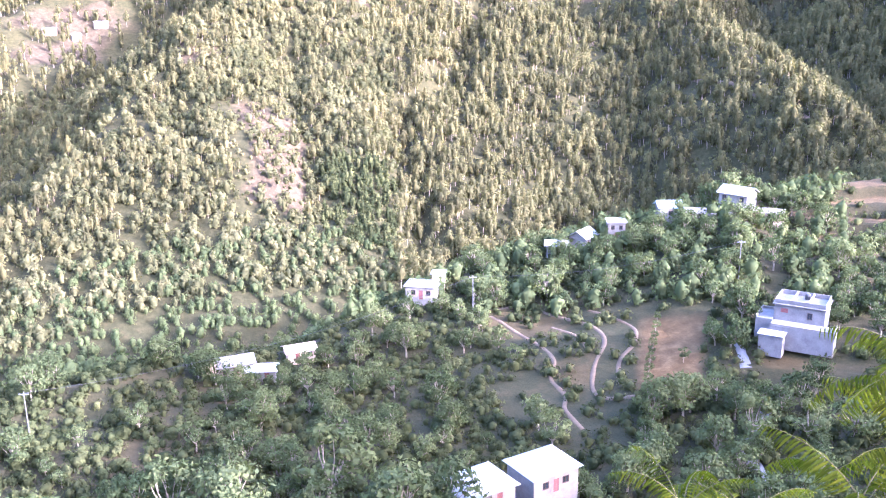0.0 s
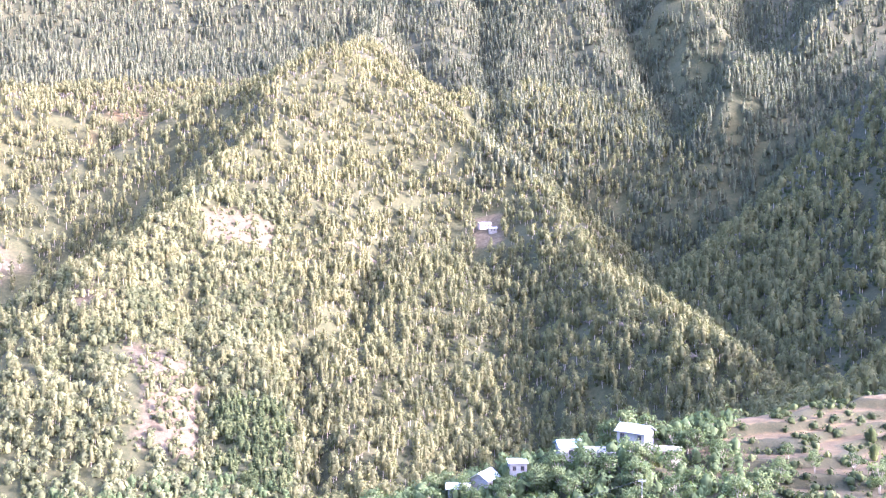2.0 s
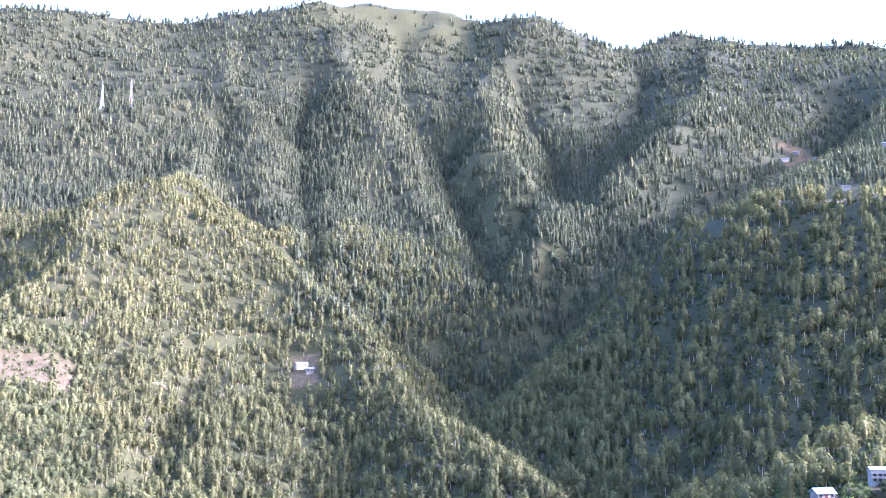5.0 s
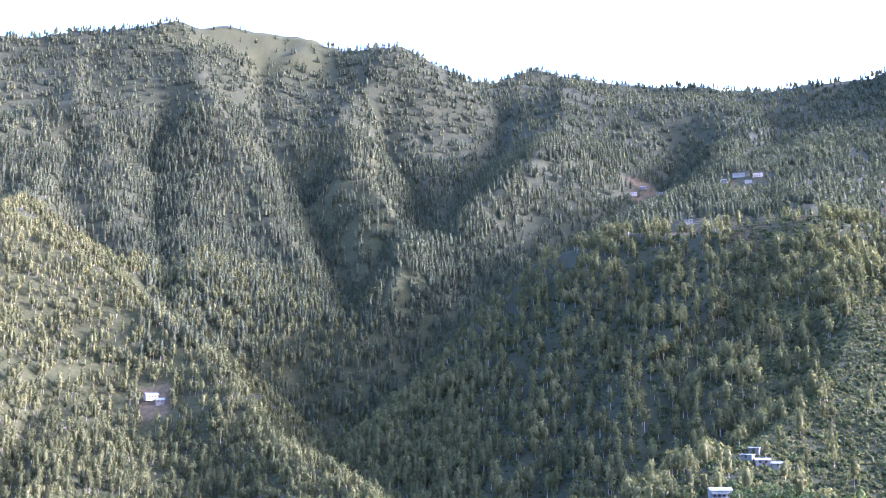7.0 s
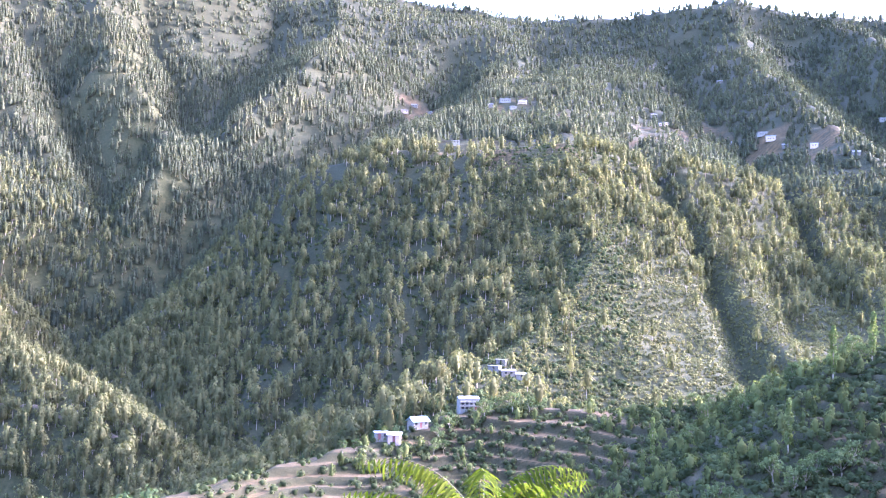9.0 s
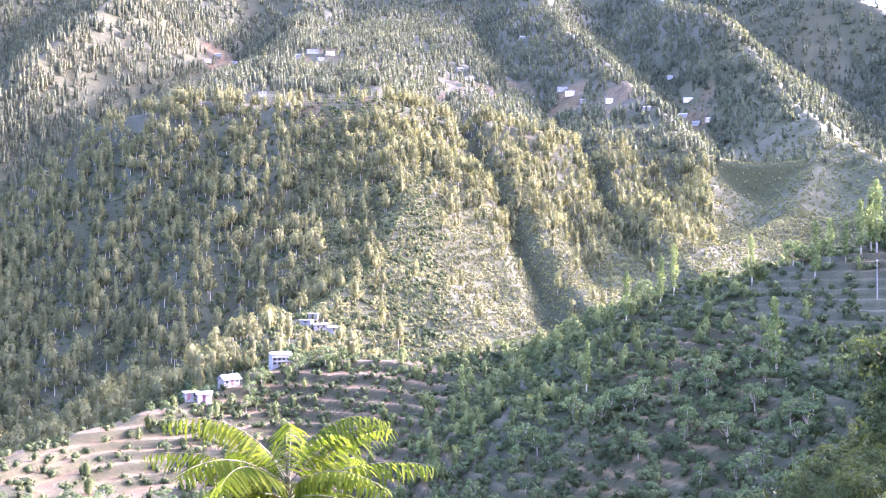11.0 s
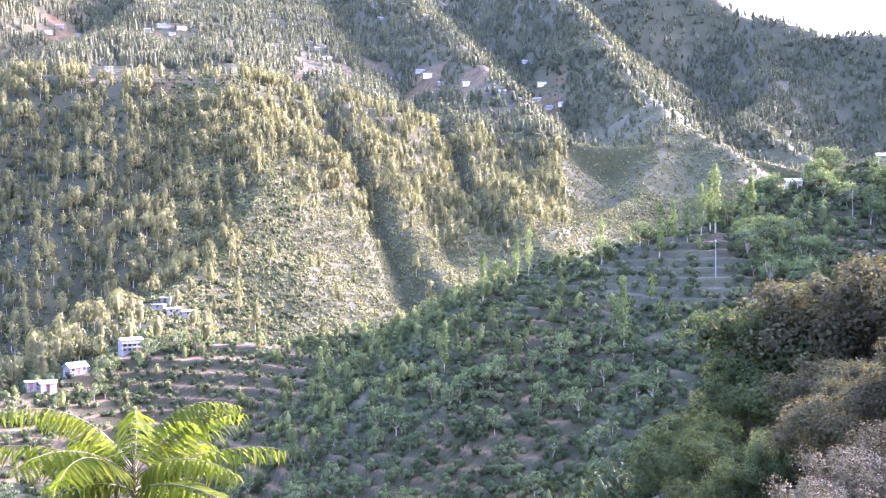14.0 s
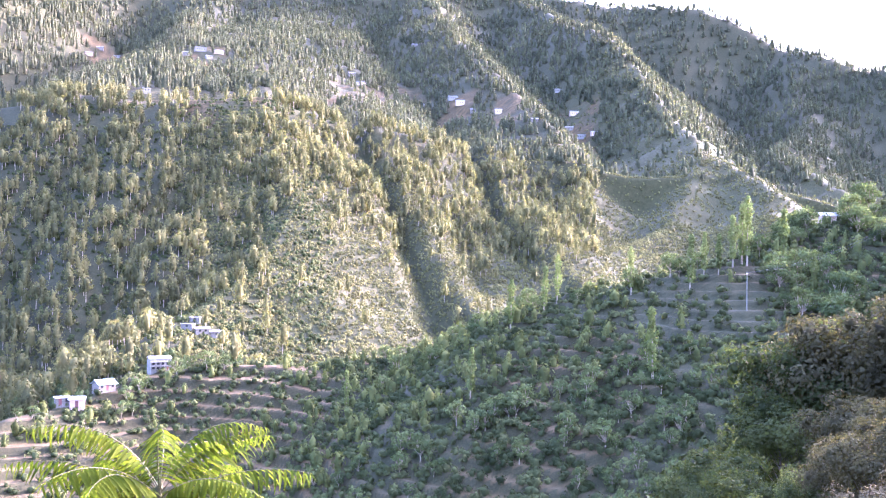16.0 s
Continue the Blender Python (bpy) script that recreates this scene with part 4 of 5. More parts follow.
def house(label, bearing, dist, w, d, h, roof, wall_mat, roof_mat, turn=0.0, openings=(), lift=0.0, door=None, rise=1.2, over=0.5, parapet=False, name="house"):
    x, y, z = spot(bearing, dist)
    e = thing(name, label, "house", "", pose(x, y, z + lift, 0, 0, -bearing + turn))
    holes = list(openings) + ([door] if door else [])
    part("wall", wall_block(w, d, h, 0.3, holes, -1.5 - lift), wall_mat, e)
    for ox, oz, a, b in openings:
        f = part("window", boxes(bmesh.new(), (ox - a / 2, -d / 2 - 0.03, oz, ox - a / 2 + 0.08, -d / 2 + 0.12, oz + b), (ox + a / 2 - 0.08, -d / 2 - 0.03, oz, ox + a / 2, -d / 2 + 0.12, oz + b),
                                 (ox - a / 2 + 0.083, -d / 2 - 0.03, oz, ox + a / 2 - 0.083, -d / 2 + 0.12, oz + 0.08), (ox - a / 2 + 0.083, -d / 2 - 0.03, oz + b - 0.08, ox + a / 2 - 0.083, -d / 2 + 0.12, oz + b),
                                 (ox - 0.03, -d / 2 - 0.02, oz + 0.083, ox + 0.03, -d / 2 + 0.1, oz + b - 0.083)), M_DARKWOOD, e)
        part("pane", boxes(bmesh.new(), (ox - a / 2 + 0.02, -d / 2 + 0.13, oz + 0.02, ox + a / 2 - 0.02, -d / 2 + 0.15, oz + b - 0.02)), M_GLASS, f, "dark glass pane")
    if door:
        ox, oz, a, b = door
        part("door", boxes(bmesh.new(), (ox - a / 2, -d / 2 + 0.08, oz, ox + a / 2, -d / 2 + 0.14, oz + b)), M_REDWOOD, e, "dark red wooden door")
    if roof == "flat":
        bm = boxes(bmesh.new(), (-w / 2 - 0.35, -d / 2 - 0.35, h + 0.003, w / 2 + 0.35, d / 2 + 0.35, h + 0.2))
        if parapet:
            p, t, q = 0.9, 0.18, h + 0.203
            boxes(bm, (-w / 2, -d / 2, q, w / 2, -d / 2 + t, q + p), (-w / 2, d / 2 - t, q, w / 2, d / 2, q + p), (-w / 2, -d / 2 + t, q, -w / 2 + t, d / 2 - t, q + p), (w / 2 - t, -d / 2 + t, q, w / 2, d / 2 - t, q + p))
        part("roof", bm, roof_mat, e)
    else:
        r = part("roof", slope_roof(w, d, rise, over, roof), roof_mat, e)
        r.location.z = h
        if roof == "gable":
            for s in (-1, 1):
                bm = bmesh.new()
                v = [bm.verts.new((s * (w / 2 - 0.15) + t, yy, zz)) for t in (-0.07, 0.07) for yy, zz in ((-d / 2, h), (d / 2, h), (0, h + rise * d / (d + 2 * over)))]
                for q in ((0, 1, 2), (3, 5, 4), (0, 3, 4, 1), (1, 4, 5, 2), (2, 5, 3, 0)):
                    bm.faces.new([v[i] for i in q])
                part("gable", bm, wall_mat, e)
    return e


def grey_house():
    """The large unfinished concrete house: a low wing, a tall block with bays on its roof, and a tin-roofed lean-to."""
    e = house("large unfinished grey concrete house with flat roofs", 22.1, 168, 9.8, 7.0, 5.6, "flat", M_CONCRETE, M_CONCRETE, -8, ((2.0, 3.2, 1.0, 1.4),), 0.0, None, parapet=True)
    part("shutter", boxes(bmesh.new(), (-3.6, -3.56, 4.0, -2.2, -3.503, 4.9)), M_REDWOOD, e, "red painted shutter")
    beams = [(-1.75, -3.3, 6.3, -1.45, 3.3, 6.75), (1.45, -3.3, 6.3, 1.75, 3.3, 6.75)]
    for q in beams:
        part("beam", boxes(bmesh.new(), q), M_WHITEWASH, e)
    part("side_wing", boxes(bmesh.new(), (-8.2, -4.6, -2.0, -4.95, 1.8, 2.6)), M_CONCRETE, e)
    part("front_wing", boxes(bmesh.new(), (-4.9, -7.6, -2.5, 7.4, -3.55, 2.3)), M_CONCRETE, e)
    part("front_parapet", boxes(bmesh.new(), (-4.9, -7.6, 2.303, 7.4, -7.4, 2.75), (7.2, -7.38, 2.303, 7.4, -3.6, 3.0)), M_WHITEWASH, e)
    part("side_parapet", boxes(bmesh.new(), (-8.2, -4.6, 2.603, -8.0, 1.8, 3.1), (-7.98, 1.6, 2.603, -5.0, 1.8, 3.1)), M_WHITEWASH, e)
    part("lean_to", boxes(bmesh.new(), (-6.2, -10.6, -3.2, -1.6, -7.65, 1.3)), M_CONCRETE, e)
    part("lean_to_roof", boxes(bmesh.new(), (-6.5, -11.0, 1.303, -1.3, -7.65, 1.42)), M_TIN, e, "pale tin lean-to roof")
    part("water_tank", lathe([(0.0, 0.0), (0.55, 0.0), (0.58, 0.1), (0.58, 1.0), (0.45, 1.2), (0.2, 1.28), (0.0, 1.3)], (0.6, 1.5, 5.81)), M_WIRE, e, "black plastic water tank")
    e.scale = (0.86, 0.86, 0.86)
    e.location.z += 1.0
    return e


def lathe(profile, at, sides=14):
    bm = bmesh.new()
    rings = [[bm.verts.new((at[0] + r * math.cos(6.2832 * s / sides), at[1] + r * math.sin(6.2832 * s / sides), at[2] + z)) for s in range(sides)] for r, z in profile if r > 0]
    for a, b in zip(rings, rings[1:]):
        for s in range(sides):
            bm.faces.new([a[s], a[(s + 1) % sides], b[(s + 1) % sides], b[s]])
    bm.faces.new(rings[-1])
    bm.faces.new(rings[0][::-1])
    return bm


grey_house()
house("small white house with a pale hipped tin roof", 6.6, 117, 7.6, 6.2, 3.0, "hip", M_WHITEWASH, M_TIN, 38, ((-1.8, 1.0, 1.1, 1.1), (1.6, 1.0, 1.1, 1.1)), 4.4, (0, 0.1, 0.95, 2.0), 1.7)
house("low white house with a pale hipped tin roof", 2.2, 112, 7.8, 6.4, 2.6, "hip", M_WHITEWASH, M_TIN, 35, ((-1.6, 0.9, 1.0, 1.1),), 3.6, (1.4, 0.1, 0.95, 2.0), 1.7)
house("small white house with a flat roof among trees", -1.3, 188, 6.5, 4.6, 2.8, "flat", M_WHITEWASH, M_TIN, -14, ((-1.6, 1.0, 1.0, 1.1), (1.6, 1.0, 1.0, 1.1)), 0.6, (0, 0.1, 0.9, 2.0))
house("tiny white rooftop house with a red band", -0.3, 190, 2.4, 2.2, 3.6, "flat", M_PINK, M_TIN, -10, (), 1.2, None)
house("long low house with grey slate roof", -13.6, 164, 6.5, 4.0, 2.2, "gable", M_STONE, M_SLATE, 10, ((-2, 0.7, 0.8, 0.9), (2, 0.7, 0.8, 0.9)), 0.1, (0, 0.1, 0.9, 1.9))
house("low white house with a flat pale roof", -11.9, 161, 5.5, 3.4, 2.1, "flat", M_WHITEWASH, M_TIN, -8, ((-1.8, 0.9, 0.9, 1.0),), 0.2, (1.2, 0.1, 0.9, 1.9))
house("low mud house with a brown earth roof", -9.4, 168, 5.2, 3.6, 2.0, "gable", M_MUD, M_MUD, 14, ((1.6, 0.9, 0.8, 0.9),), 0.2, (-0.8, 0.1, 0.9, 1.9), 0.9)
house("white two-storey house with a pale gabled tin roof", 17.9, 219, 6.8, 5.0, 4.0, "gable", M_WHITEWASH, M_TIN, -25, ((-2.1, 2.5, 1.0, 1.1), (2.1, 2.5, 1.0, 1.1), (2.0, 0.7, 1.0, 1.1)), 0.4, (0, 0.1, 1.0, 2.0), 1.5)
house("long mud-plastered house with dark doorways", 19.2, 212, 9.6, 4.4, 2.6, "flat", M_MUD, M_STONE, -6, ((-3.6, 0.6, 1.0, 1.6), (-1.6, 0.6, 1.0, 1.6), (2.8, 0.6, 1.0, 1.6)), 0.4, (0.8, 0.1, 1.0, 2.0))
house("low stone house with a flat earth roof", 16.3, 211, 9.5, 5.0, 2.6, "flat", M_STONE, M_STONE, 4, ((-2.4, 0.8, 0.8, 1.0),), 0.2, (1.8, 0.1, 0.9, 1.9))
house("blue-roofed house half hidden by trees", 13.9, 216, 5.0, 4.0, 2.9, "gable", M_WHITEWASH, M_BLUETIN, 18, ((0, 1.2, 1.0, 1.1),), 0.5, None, 1.3)
house("white gabled house on the crest of the spur", 8.8, 208, 5.2, 4.2, 2.9, "gable", M_WHITEWASH, M_TIN, 62, ((-1.2, 1.2, 0.8, 1.0),), 0.3, (1.4, 0.1, 0.9, 2.0), 1.6)
house("white two-storey house behind garden trees", 10.8, 210, 3.8, 3.8, 4.4, "flat", M_WHITEWASH, M_TIN, 8, ((-0.9, 2.8, 0.8, 1.0), (0.9, 2.8, 0.8, 1.0)), 0.2, (0, 0.1, 0.9, 2.0))
house("small white shed with a tin roof", 7.2, 206, 4.6, 3.6, 2.3, "gable", M_WHITEWASH, M_TIN, 0, (), 0.2, (0, 0.1, 0.9, 1.9), 0.9)


def balcony_house():
    """The white village house with open verandas on two floors."""
    e = house("white three-storey village house with verandas and pale roof", 41.9, 317, 10.5, 7.0, 7.2, "gable", M_WHITEWASH, M_TIN, 14,
              ((-3.6, 0.8, 1.4, 1.4), (-1.2, 0.8, 1.4, 1.4), (1.2, 0.8, 1.4, 1.4), (-3.6, 3.4, 1.4, 1.4), (-1.2, 3.4, 1.4, 1.4), (1.2, 3.4, 1.4, 1.4), (3.6, 3.4, 1.4, 1.4)), 1.2, (3.6, 0.1, 1.0, 2.0), 1.3)
    for k, z in enumerate((2.6, 5.2)):
        part("balcony", boxes(bmesh.new(), (-5.4, -4.9, z, 5.4, -3.53, z + 0.16)), M_WHITEWASH, e)
        part("railing", boxes(bmesh.new(), (-5.4, -4.9, z + 0.9, 5.4, -4.84, z + 0.98), *[(-5.35 + 0.9 * i, -4.89, z + 0.163, -5.29 + 0.9 * i, -4.85, z + 0.897) for i in range(12)]), M_STEEL, e)
    for i in range(5):
        part("post", boxes(bmesh.new(), (-5.35 + 2.6 * i, -4.82, -1.0, -5.13 + 2.6 * i, -4.6, 5.18)), M_WHITEWASH, e)
    e.scale = (0.62, 0.62, 0.52)
    return e


balcony_house()
house("low stone house with a pale blue roof below the terraces", 38.9, 302, 5.4, 4.2, 2.0, "gable", M_STONE, M_BLUETIN, 30, ((-1.8, 1.0, 0.9, 1.1), (1.8, 1.0, 0.9, 1.1)), 0.3, (0, 0.1, 0.9, 2.0), 1.4)
house("small flat-roofed stone house on a terrace", 36.7, 291, 3.8, 3.4, 2.1, "flat", M_STONE, M_TIN, 10, ((1.0, 1.0, 0.9, 1.0),), 0.3, (-0.8, 0.1, 0.9, 2.0))
house("small red-walled shed on a terrace", 37.5, 290, 3.8, 3.0, 2.2, "gable", M_PINK, M_TIN, -6, (), 0.3, (0, 0.1, 0.9, 1.9), 0.8)
# houses beyond, on the hillsides
FAR = [(43.5, 454, 7), (44.3, 452, 8), (45.15, 452, 7), (43.9, 462, 6), (8.8, 763, 12), (9.3, 756, 8), (-19.4, 806, 13), (-22.1, 800, 12), (-20.8, 795, 9),
       (43.9, 1174, 17), (44.95, 1166, 14), (43.0, 1160, 12), (44.4, 1150, 10), (37.7, 1360, 12), (38.3, 1408, 11), (39.25, 1430, 12), (38.0, 955, 9), (39.6, 966, 9), (38.6, 958, 7),
       (53.45, 1150, 12), (52.9, 1192, 10), (50.5, 1098, 12), (51.4, 1140, 11), (50.7, 1088, 10), (59.1, 1120, 14), (59.55, 1092, 13), (60.4, 1062, 10), (65.5, 1286, 14), (66.5, 1204, 14), (66.2, 1160, 12),
       (66.95, 1132, 13), (67.7, 1118, 10), (64.1, 942, 9), (47.9, 898, 8), (49.85, 972, 9), (56.7, 1402, 10), (40.9, 832, 8), (4.2, 1202, 10), (4.8, 1138, 12), (42.4, 1180, 9), (61.9, 1020, 9), (57.2, 1150, 9)]
for i, (b, d, w) in enumerate(FAR):
    w *= 0.8
    wm, rm = ((M_WHITEWASH, M_TIN), (M_MUD, M_SLATE), (M_STONE, M_SLATE), (M_PINK, M_TIN))[(i * 7) % 3 if d > 600 else 2]
    n = int(w / 3)
    house("distant hillside house with a pale roof" if rm is M_TIN else "distant hillside house with a grey slate roof", b, d, w, w * 0.55, 3.6 if w > 10 else 2.5 if d > 600 else 2.1,
          "flat" if i % 3 == 0 else "gable", wm, rm, (i * 37) % 50 - 25, [((k - (n - 1) / 2) * 2.6, 0.8, 1.1, 1.1) for k in range(n)], 0.6 if d > 600 else 0.1, None, 1.4 if d > 600 else 0.8, name="village_house")
for b, d, w, lab in ((85.6, 336, 4.6, "white hillside house with a long pale roof"), (80.9, 312, 4.4, "small mud-walled hut among trees")):
    house(lab, b, d, w, 5.0, 3.4, "gable", M_MUD if "mud" in lab else M_WHITEWASH, M_SLATE, 12, ((-1.4, 1.0, 0.9, 1.1), (1.4, 1.0, 0.9, 1.1)), 0.4, (0, 0.1, 0.9, 2.0), 1.2)


# ---------------------------------------------------------------- paths and lanes
def trail(name, label, points, width, mat):
    """A trodden way laid on the ground through (bearing, distance) points."""
    P = [np.array(spot(b, d)[:2]) for b, d in points]
    pts = []
    ext = [2 * P[0] - P[1], *P, 2 * P[-1] - P[-2]]
    for i in range(1, len(ext) - 2):
        p0, p1, p2, p3 = ext[i - 1:i + 3]
        for s in np.linspace(0, 1, max(3, int(np.linalg.norm(p2 - p1) / 0.9)), endpoint=False):
            pts.append(0.5 * (2 * p1 + (p2 - p0) * s + (2 * p0 - 5 * p1 + 4 * p2 - p3) * s * s + (3 * p1 - p0 - 3 * p2 + p3) * s ** 3))
    pts = np.array(pts + [P[-1]])
    tan = np.gradient(pts, axis=0)
    nor = np.stack([-tan[:, 1], tan[:, 0]], -1) / np.linalg.norm(tan, axis=1)[:, None]
    wob = width / 2 * (1 + 0.5 * fbm(pts[:, 0], pts[:, 1], 4, 2, 5))[:, None]
    rows = []
    for k, lift in ((-1.15, -0.5), (-0.9, 0.06), (0.0, 0.1), (0.9, 0.06), (1.15, -0.5)):
        q = pts + nor * wob * k
        rows.append(np.c_[q, land(q[:, 0], q[:, 1]) + lift])
    co = np.stack(rows, 1).reshape(-1, 3)
    n = len(pts)
    f = []
    for i in range(n - 1):
        for k in range(4):
            a = i * 5 + k
            f.append((a, a + 1, a + 6, a + 5))
    return tagged(new(name, mesh_of(name, co, f, [mat], flat=False)), label, "path", kind="structure")


trail("path", "pale trodden footpath winding round a knoll", [(1.6, 181.8), (3.1, 179.4), (4.8, 172.7), (6.4, 165.3), (7.2, 159.2), (7.0, 153.7), (8.0, 148.5), (8.0, 144.1), (9.2, 138.1)], 0.85, M_PATH)
trail("path", "pale trodden footpath in a wide bend", [(3.1, 183.6), (5.5, 183.7), (7.5, 178.3), (9.7, 171.7), (10.4, 165.5), (9.8, 156.7), (9.8, 150.0), (10.7, 147.3), (12.7, 147.6), (16.2, 149.1)], 0.95, M_PATH)
trail("path", "pale trodden footpath beside a field", [(9.3, 179.4), (11.1, 174.0), (12.3, 169.4), (12.2, 164.3), (11.4, 158.3), (11.4, 151.4)], 0.8, M_PATH)
trail("path", "short trodden footpath across grass", [(7.0, 174.1), (8.6, 169.1), (9.4, 162.4)], 0.8, M_PATH)
trail("path", "stony footpath under trees", [(11.6, 194.6), (13.4, 187.7), (14.8, 181.2), (16.9, 179.4), (18.2, 178.1)], 1.0, M_PATH)
trail("path", "stony footpath towards the grey house", [(15.4, 188.5), (17.0, 184.6), (18.5, 181.2)], 1.0, M_PATH)
trail("lane", "grey concrete lane climbing past the house", [(20.8, 126), (20.6, 130), (19.6, 136), (20.1, 142), (21.2, 147)], 2.2, M_LANE)
trail("lane", "grey concrete lane beside the house", [(18.9, 178.1), (18.5, 170.4), (18.7, 163.0), (19.2, 156)], 1.8, M_LANE)
trail("path", "pale forest track across the pine slope", [(-2.6, 655), (-0.5, 690), (2.0, 700), (4.5, 705)], 2.5, M_PATH)
trail("path", "pale forest track near the pine crest", [(15, 600), (18, 560), (21.5, 520)], 2.5, M_PATH)


# ---------------------------------------------------------------- masts, poles and cables
def mast(bearing, dist, tall, red):
    x, y, z = spot(bearing, dist)
    e = thing("lattice_mast", "red and white lattice mast on the ridge" if red else "grey steel lattice mast on the ridge", "mast", "", pose(x, y, z))
    for sx, sy in ((-1, -1), (1, -1), (1, 1), (-1, 1)):
        co, f = tube([(sx * 2.2, sy * 2.2, -1), (sx * 0.5, sy * 0.5, tall)], [0.32, 0.2], 5)
        part("leg", mesh_of("mast_leg", co, f, [M_STEEL]), None, e)
    n = 9
    for i in range(n):
        a, b = tall * i / n, tall * (i + 1) / n
        wa, wb = 2.2 - 1.7 * i / n, 2.2 - 1.7 * (i + 1) / n
        bm = bmesh.new()
        for s in range(4):
            p = [(-1, -1), (1, -1), (1, 1), (-1, 1)]
            u, v = p[s], p[(s + 1) % 4]
            for (q, w1, z1), (r, w2, z2) in (((u, wa, a), (v, wb, b)), ((v, wa, a), (u, wb, b)), ((u, wb, b), (v, wb, b))):
                P, Q = Vector((q[0] * w1, q[1] * w1, z1)), Vector((r[0] * w2, r[1] * w2, z2))
                m = (Q - P).to_track_quat("Z", "Y").to_matrix().to_4x4()
                bmesh.ops.create_cone(bm, segments=4, radius1=0.13, radius2=0.13, depth=(Q - P).length, matrix=Matrix.Translation((P + Q) / 2) @ m)
        part("bracing", bm, (M_REDPAINT if red and i % 2 else M_WHITEWASH if red else M_STEEL), e)
    part("antenna", lathe([(0.3, 0), (0.3, 4.0), (0.05, 6.0)], (0, 0, tall), 6), M_WHITEWASH, e)
    return e


mast(-3.2, 1490, 40, False)
mast(-1.6, 1492, 42, True)


def pole(bearing, dist, tall, mat, label, r=0.13):
    x, y, z = spot(bearing, dist)
    e = thing("utility_pole", label, "pole", "", pose(x, y, z))
    co, f = tube([(0, 0, -0.5), (0, 0, tall * 0.5), (0, 0, tall)], [r * 1.25, r, r * 0.8], 8)
    part("shaft", mesh_of("pole_shaft", co, f, [mat], flat=False), None, e)
    part("crossarm", boxes(bmesh.new(), (-0.8, -0.06, tall - 0.5, 0.8, 0.06, tall - 0.38)), M_STEEL, e)
    for sx in (-0.7, 0, 0.7):
        part("insulator", lathe([(0.05, 0), (0.07, 0.08), (0.04, 0.18)], (sx, 0, tall - 0.378), 8), M_WHITEWASH, e)
    return Vector((x, y, z + tall - 0.2))


def cable(a, b, sag, group="cables"):
    pts = [a.lerp(b, i / 16) - Vector((0, 0, sag * 4 * (i / 16) * (1 - i / 16))) for i in range(17)]
    c = bpy.data.curves.new("cable", "CURVE")
    c.dimensions, c.bevel_depth, c.bevel_resolution = "3D", 0.022, 1
    s = c.splines.new("POLY")
    s.points.add(16)
    for q, p in zip(s.points, pts):
        q.co = (*p, 1)
    c.materials.append(M_WIRE)
    return tagged(new("overhead_cable", c), "thin black overhead cable between poles", "cable", group)


p1 = pole(76.6, 240.8, 9.5, M_WHITEWASH, "white-painted utility pole on a terrace", 0.11)
p2 = pole(84.0, 290, 8.5, M_CONCRETE, "grey utility pole among trees", 0.09)
p3 = pole(49.8, 200, 6.0, M_CONCRETE, "short grey concrete pole in the orchard", 0.09)
p4 = pole(1.9, 181, 8.5, M_CONCRETE, "grey utility pole beside the footpath", 0.085)
p5 = pole(-26, 150, 8.5, M_CONCRETE, "grey utility pole on the western spur", 0.085)
p6 = pole(18.3, 186, 8.0, M_CONCRETE, "grey utility pole above the grey house", 0.085)
for a, b, s in ((p1, p2, 2.0), (p1, p2 + Vector((0, 0, -0.6)), 2.4), (p4, p5, 3.0), (p4, p6, 2.0)):
    cable(a, b, s)


# ---------------------------------------------------------------- bushes on the near bank
def lump(c, R, r, sides=7, rings=4):
    """A rough closed lump of dense twigs and leaves inside a bush."""
    co = [(c[0], c[1], c[2] - R)]
    for i in range(rings):
        p = math.pi * (i + 1) / (rings + 1)
        for s in range(sides):
            q = R * r.uniform(0.75, 1.2)
            co.append((c[0] + q * math.sin(p) * math.cos(6.2832 * s / sides), c[1] + q * math.sin(p) * math.sin(6.2832 * s / sides), c[2] - q * math.cos(p)))
    co.append((c[0], c[1], c[2] + R))
    f = [(0, 1 + (s + 1) % sides, 1 + s) for s in range(sides)]
    for i in range(rings - 1):
        for s in range(sides):
            a, b = 1 + i * sides + s, 1 + i * sides + (s + 1) % sides
            f += [(a, b, b + sides), (a, b + sides, a + sides)]
    e = 1 + (rings - 1) * sides
    f += [(e + s, e + (s + 1) % sides, len(co) - 1) for s in range(sides)]
    return np.array(co), np.array(f)


def oak_bush(seed, R, n, leaf, mat, name, heart=0.1, count=14):
    """A dense evergreen bush: stems, a dark inner thicket and leaves in lobes."""
    r = np.random.default_rng(seed)
    lobes = [np.array([r.uniform(-0.75, 0.75) * R, r.uniform(-0.75, 0.75) * R, R * r.uniform(0.35, 1.15)]) for _ in range(count)]
    C, N, stems, cores = [], [], [], []
    for c in lobes:
        q = r.normal(0, 1, (n // count, 3))
        q *= (r.uniform(0.25, 1, (len(q), 1)) ** 0.45) / np.linalg.norm(q, axis=1)[:, None]
        C.append(c + q * R * r.uniform(1.2, 2.05) / math.sqrt(count) * np.array([1, 1, 0.85]))
        N.append(q + 0.4 * c / R)
        cores.append(lump(c, R * heart, r))
        stems.append(tube([(0, 0, -1.2), c * 0.5 + r.normal(0, 0.1 * R, 3), c], [0.03, 0.018, 0.006], 4))
    co, f = joined(stems)
    a = mesh_of(name + "_stems", co, f, [M_TWIG], flat=False)
    co, f = joined([leaves_at(np.vstack(C), leaf, r, np.vstack(N), 0.5)] + cores)
    return a, mesh_of(name + "_leaves", co, f, [mat])


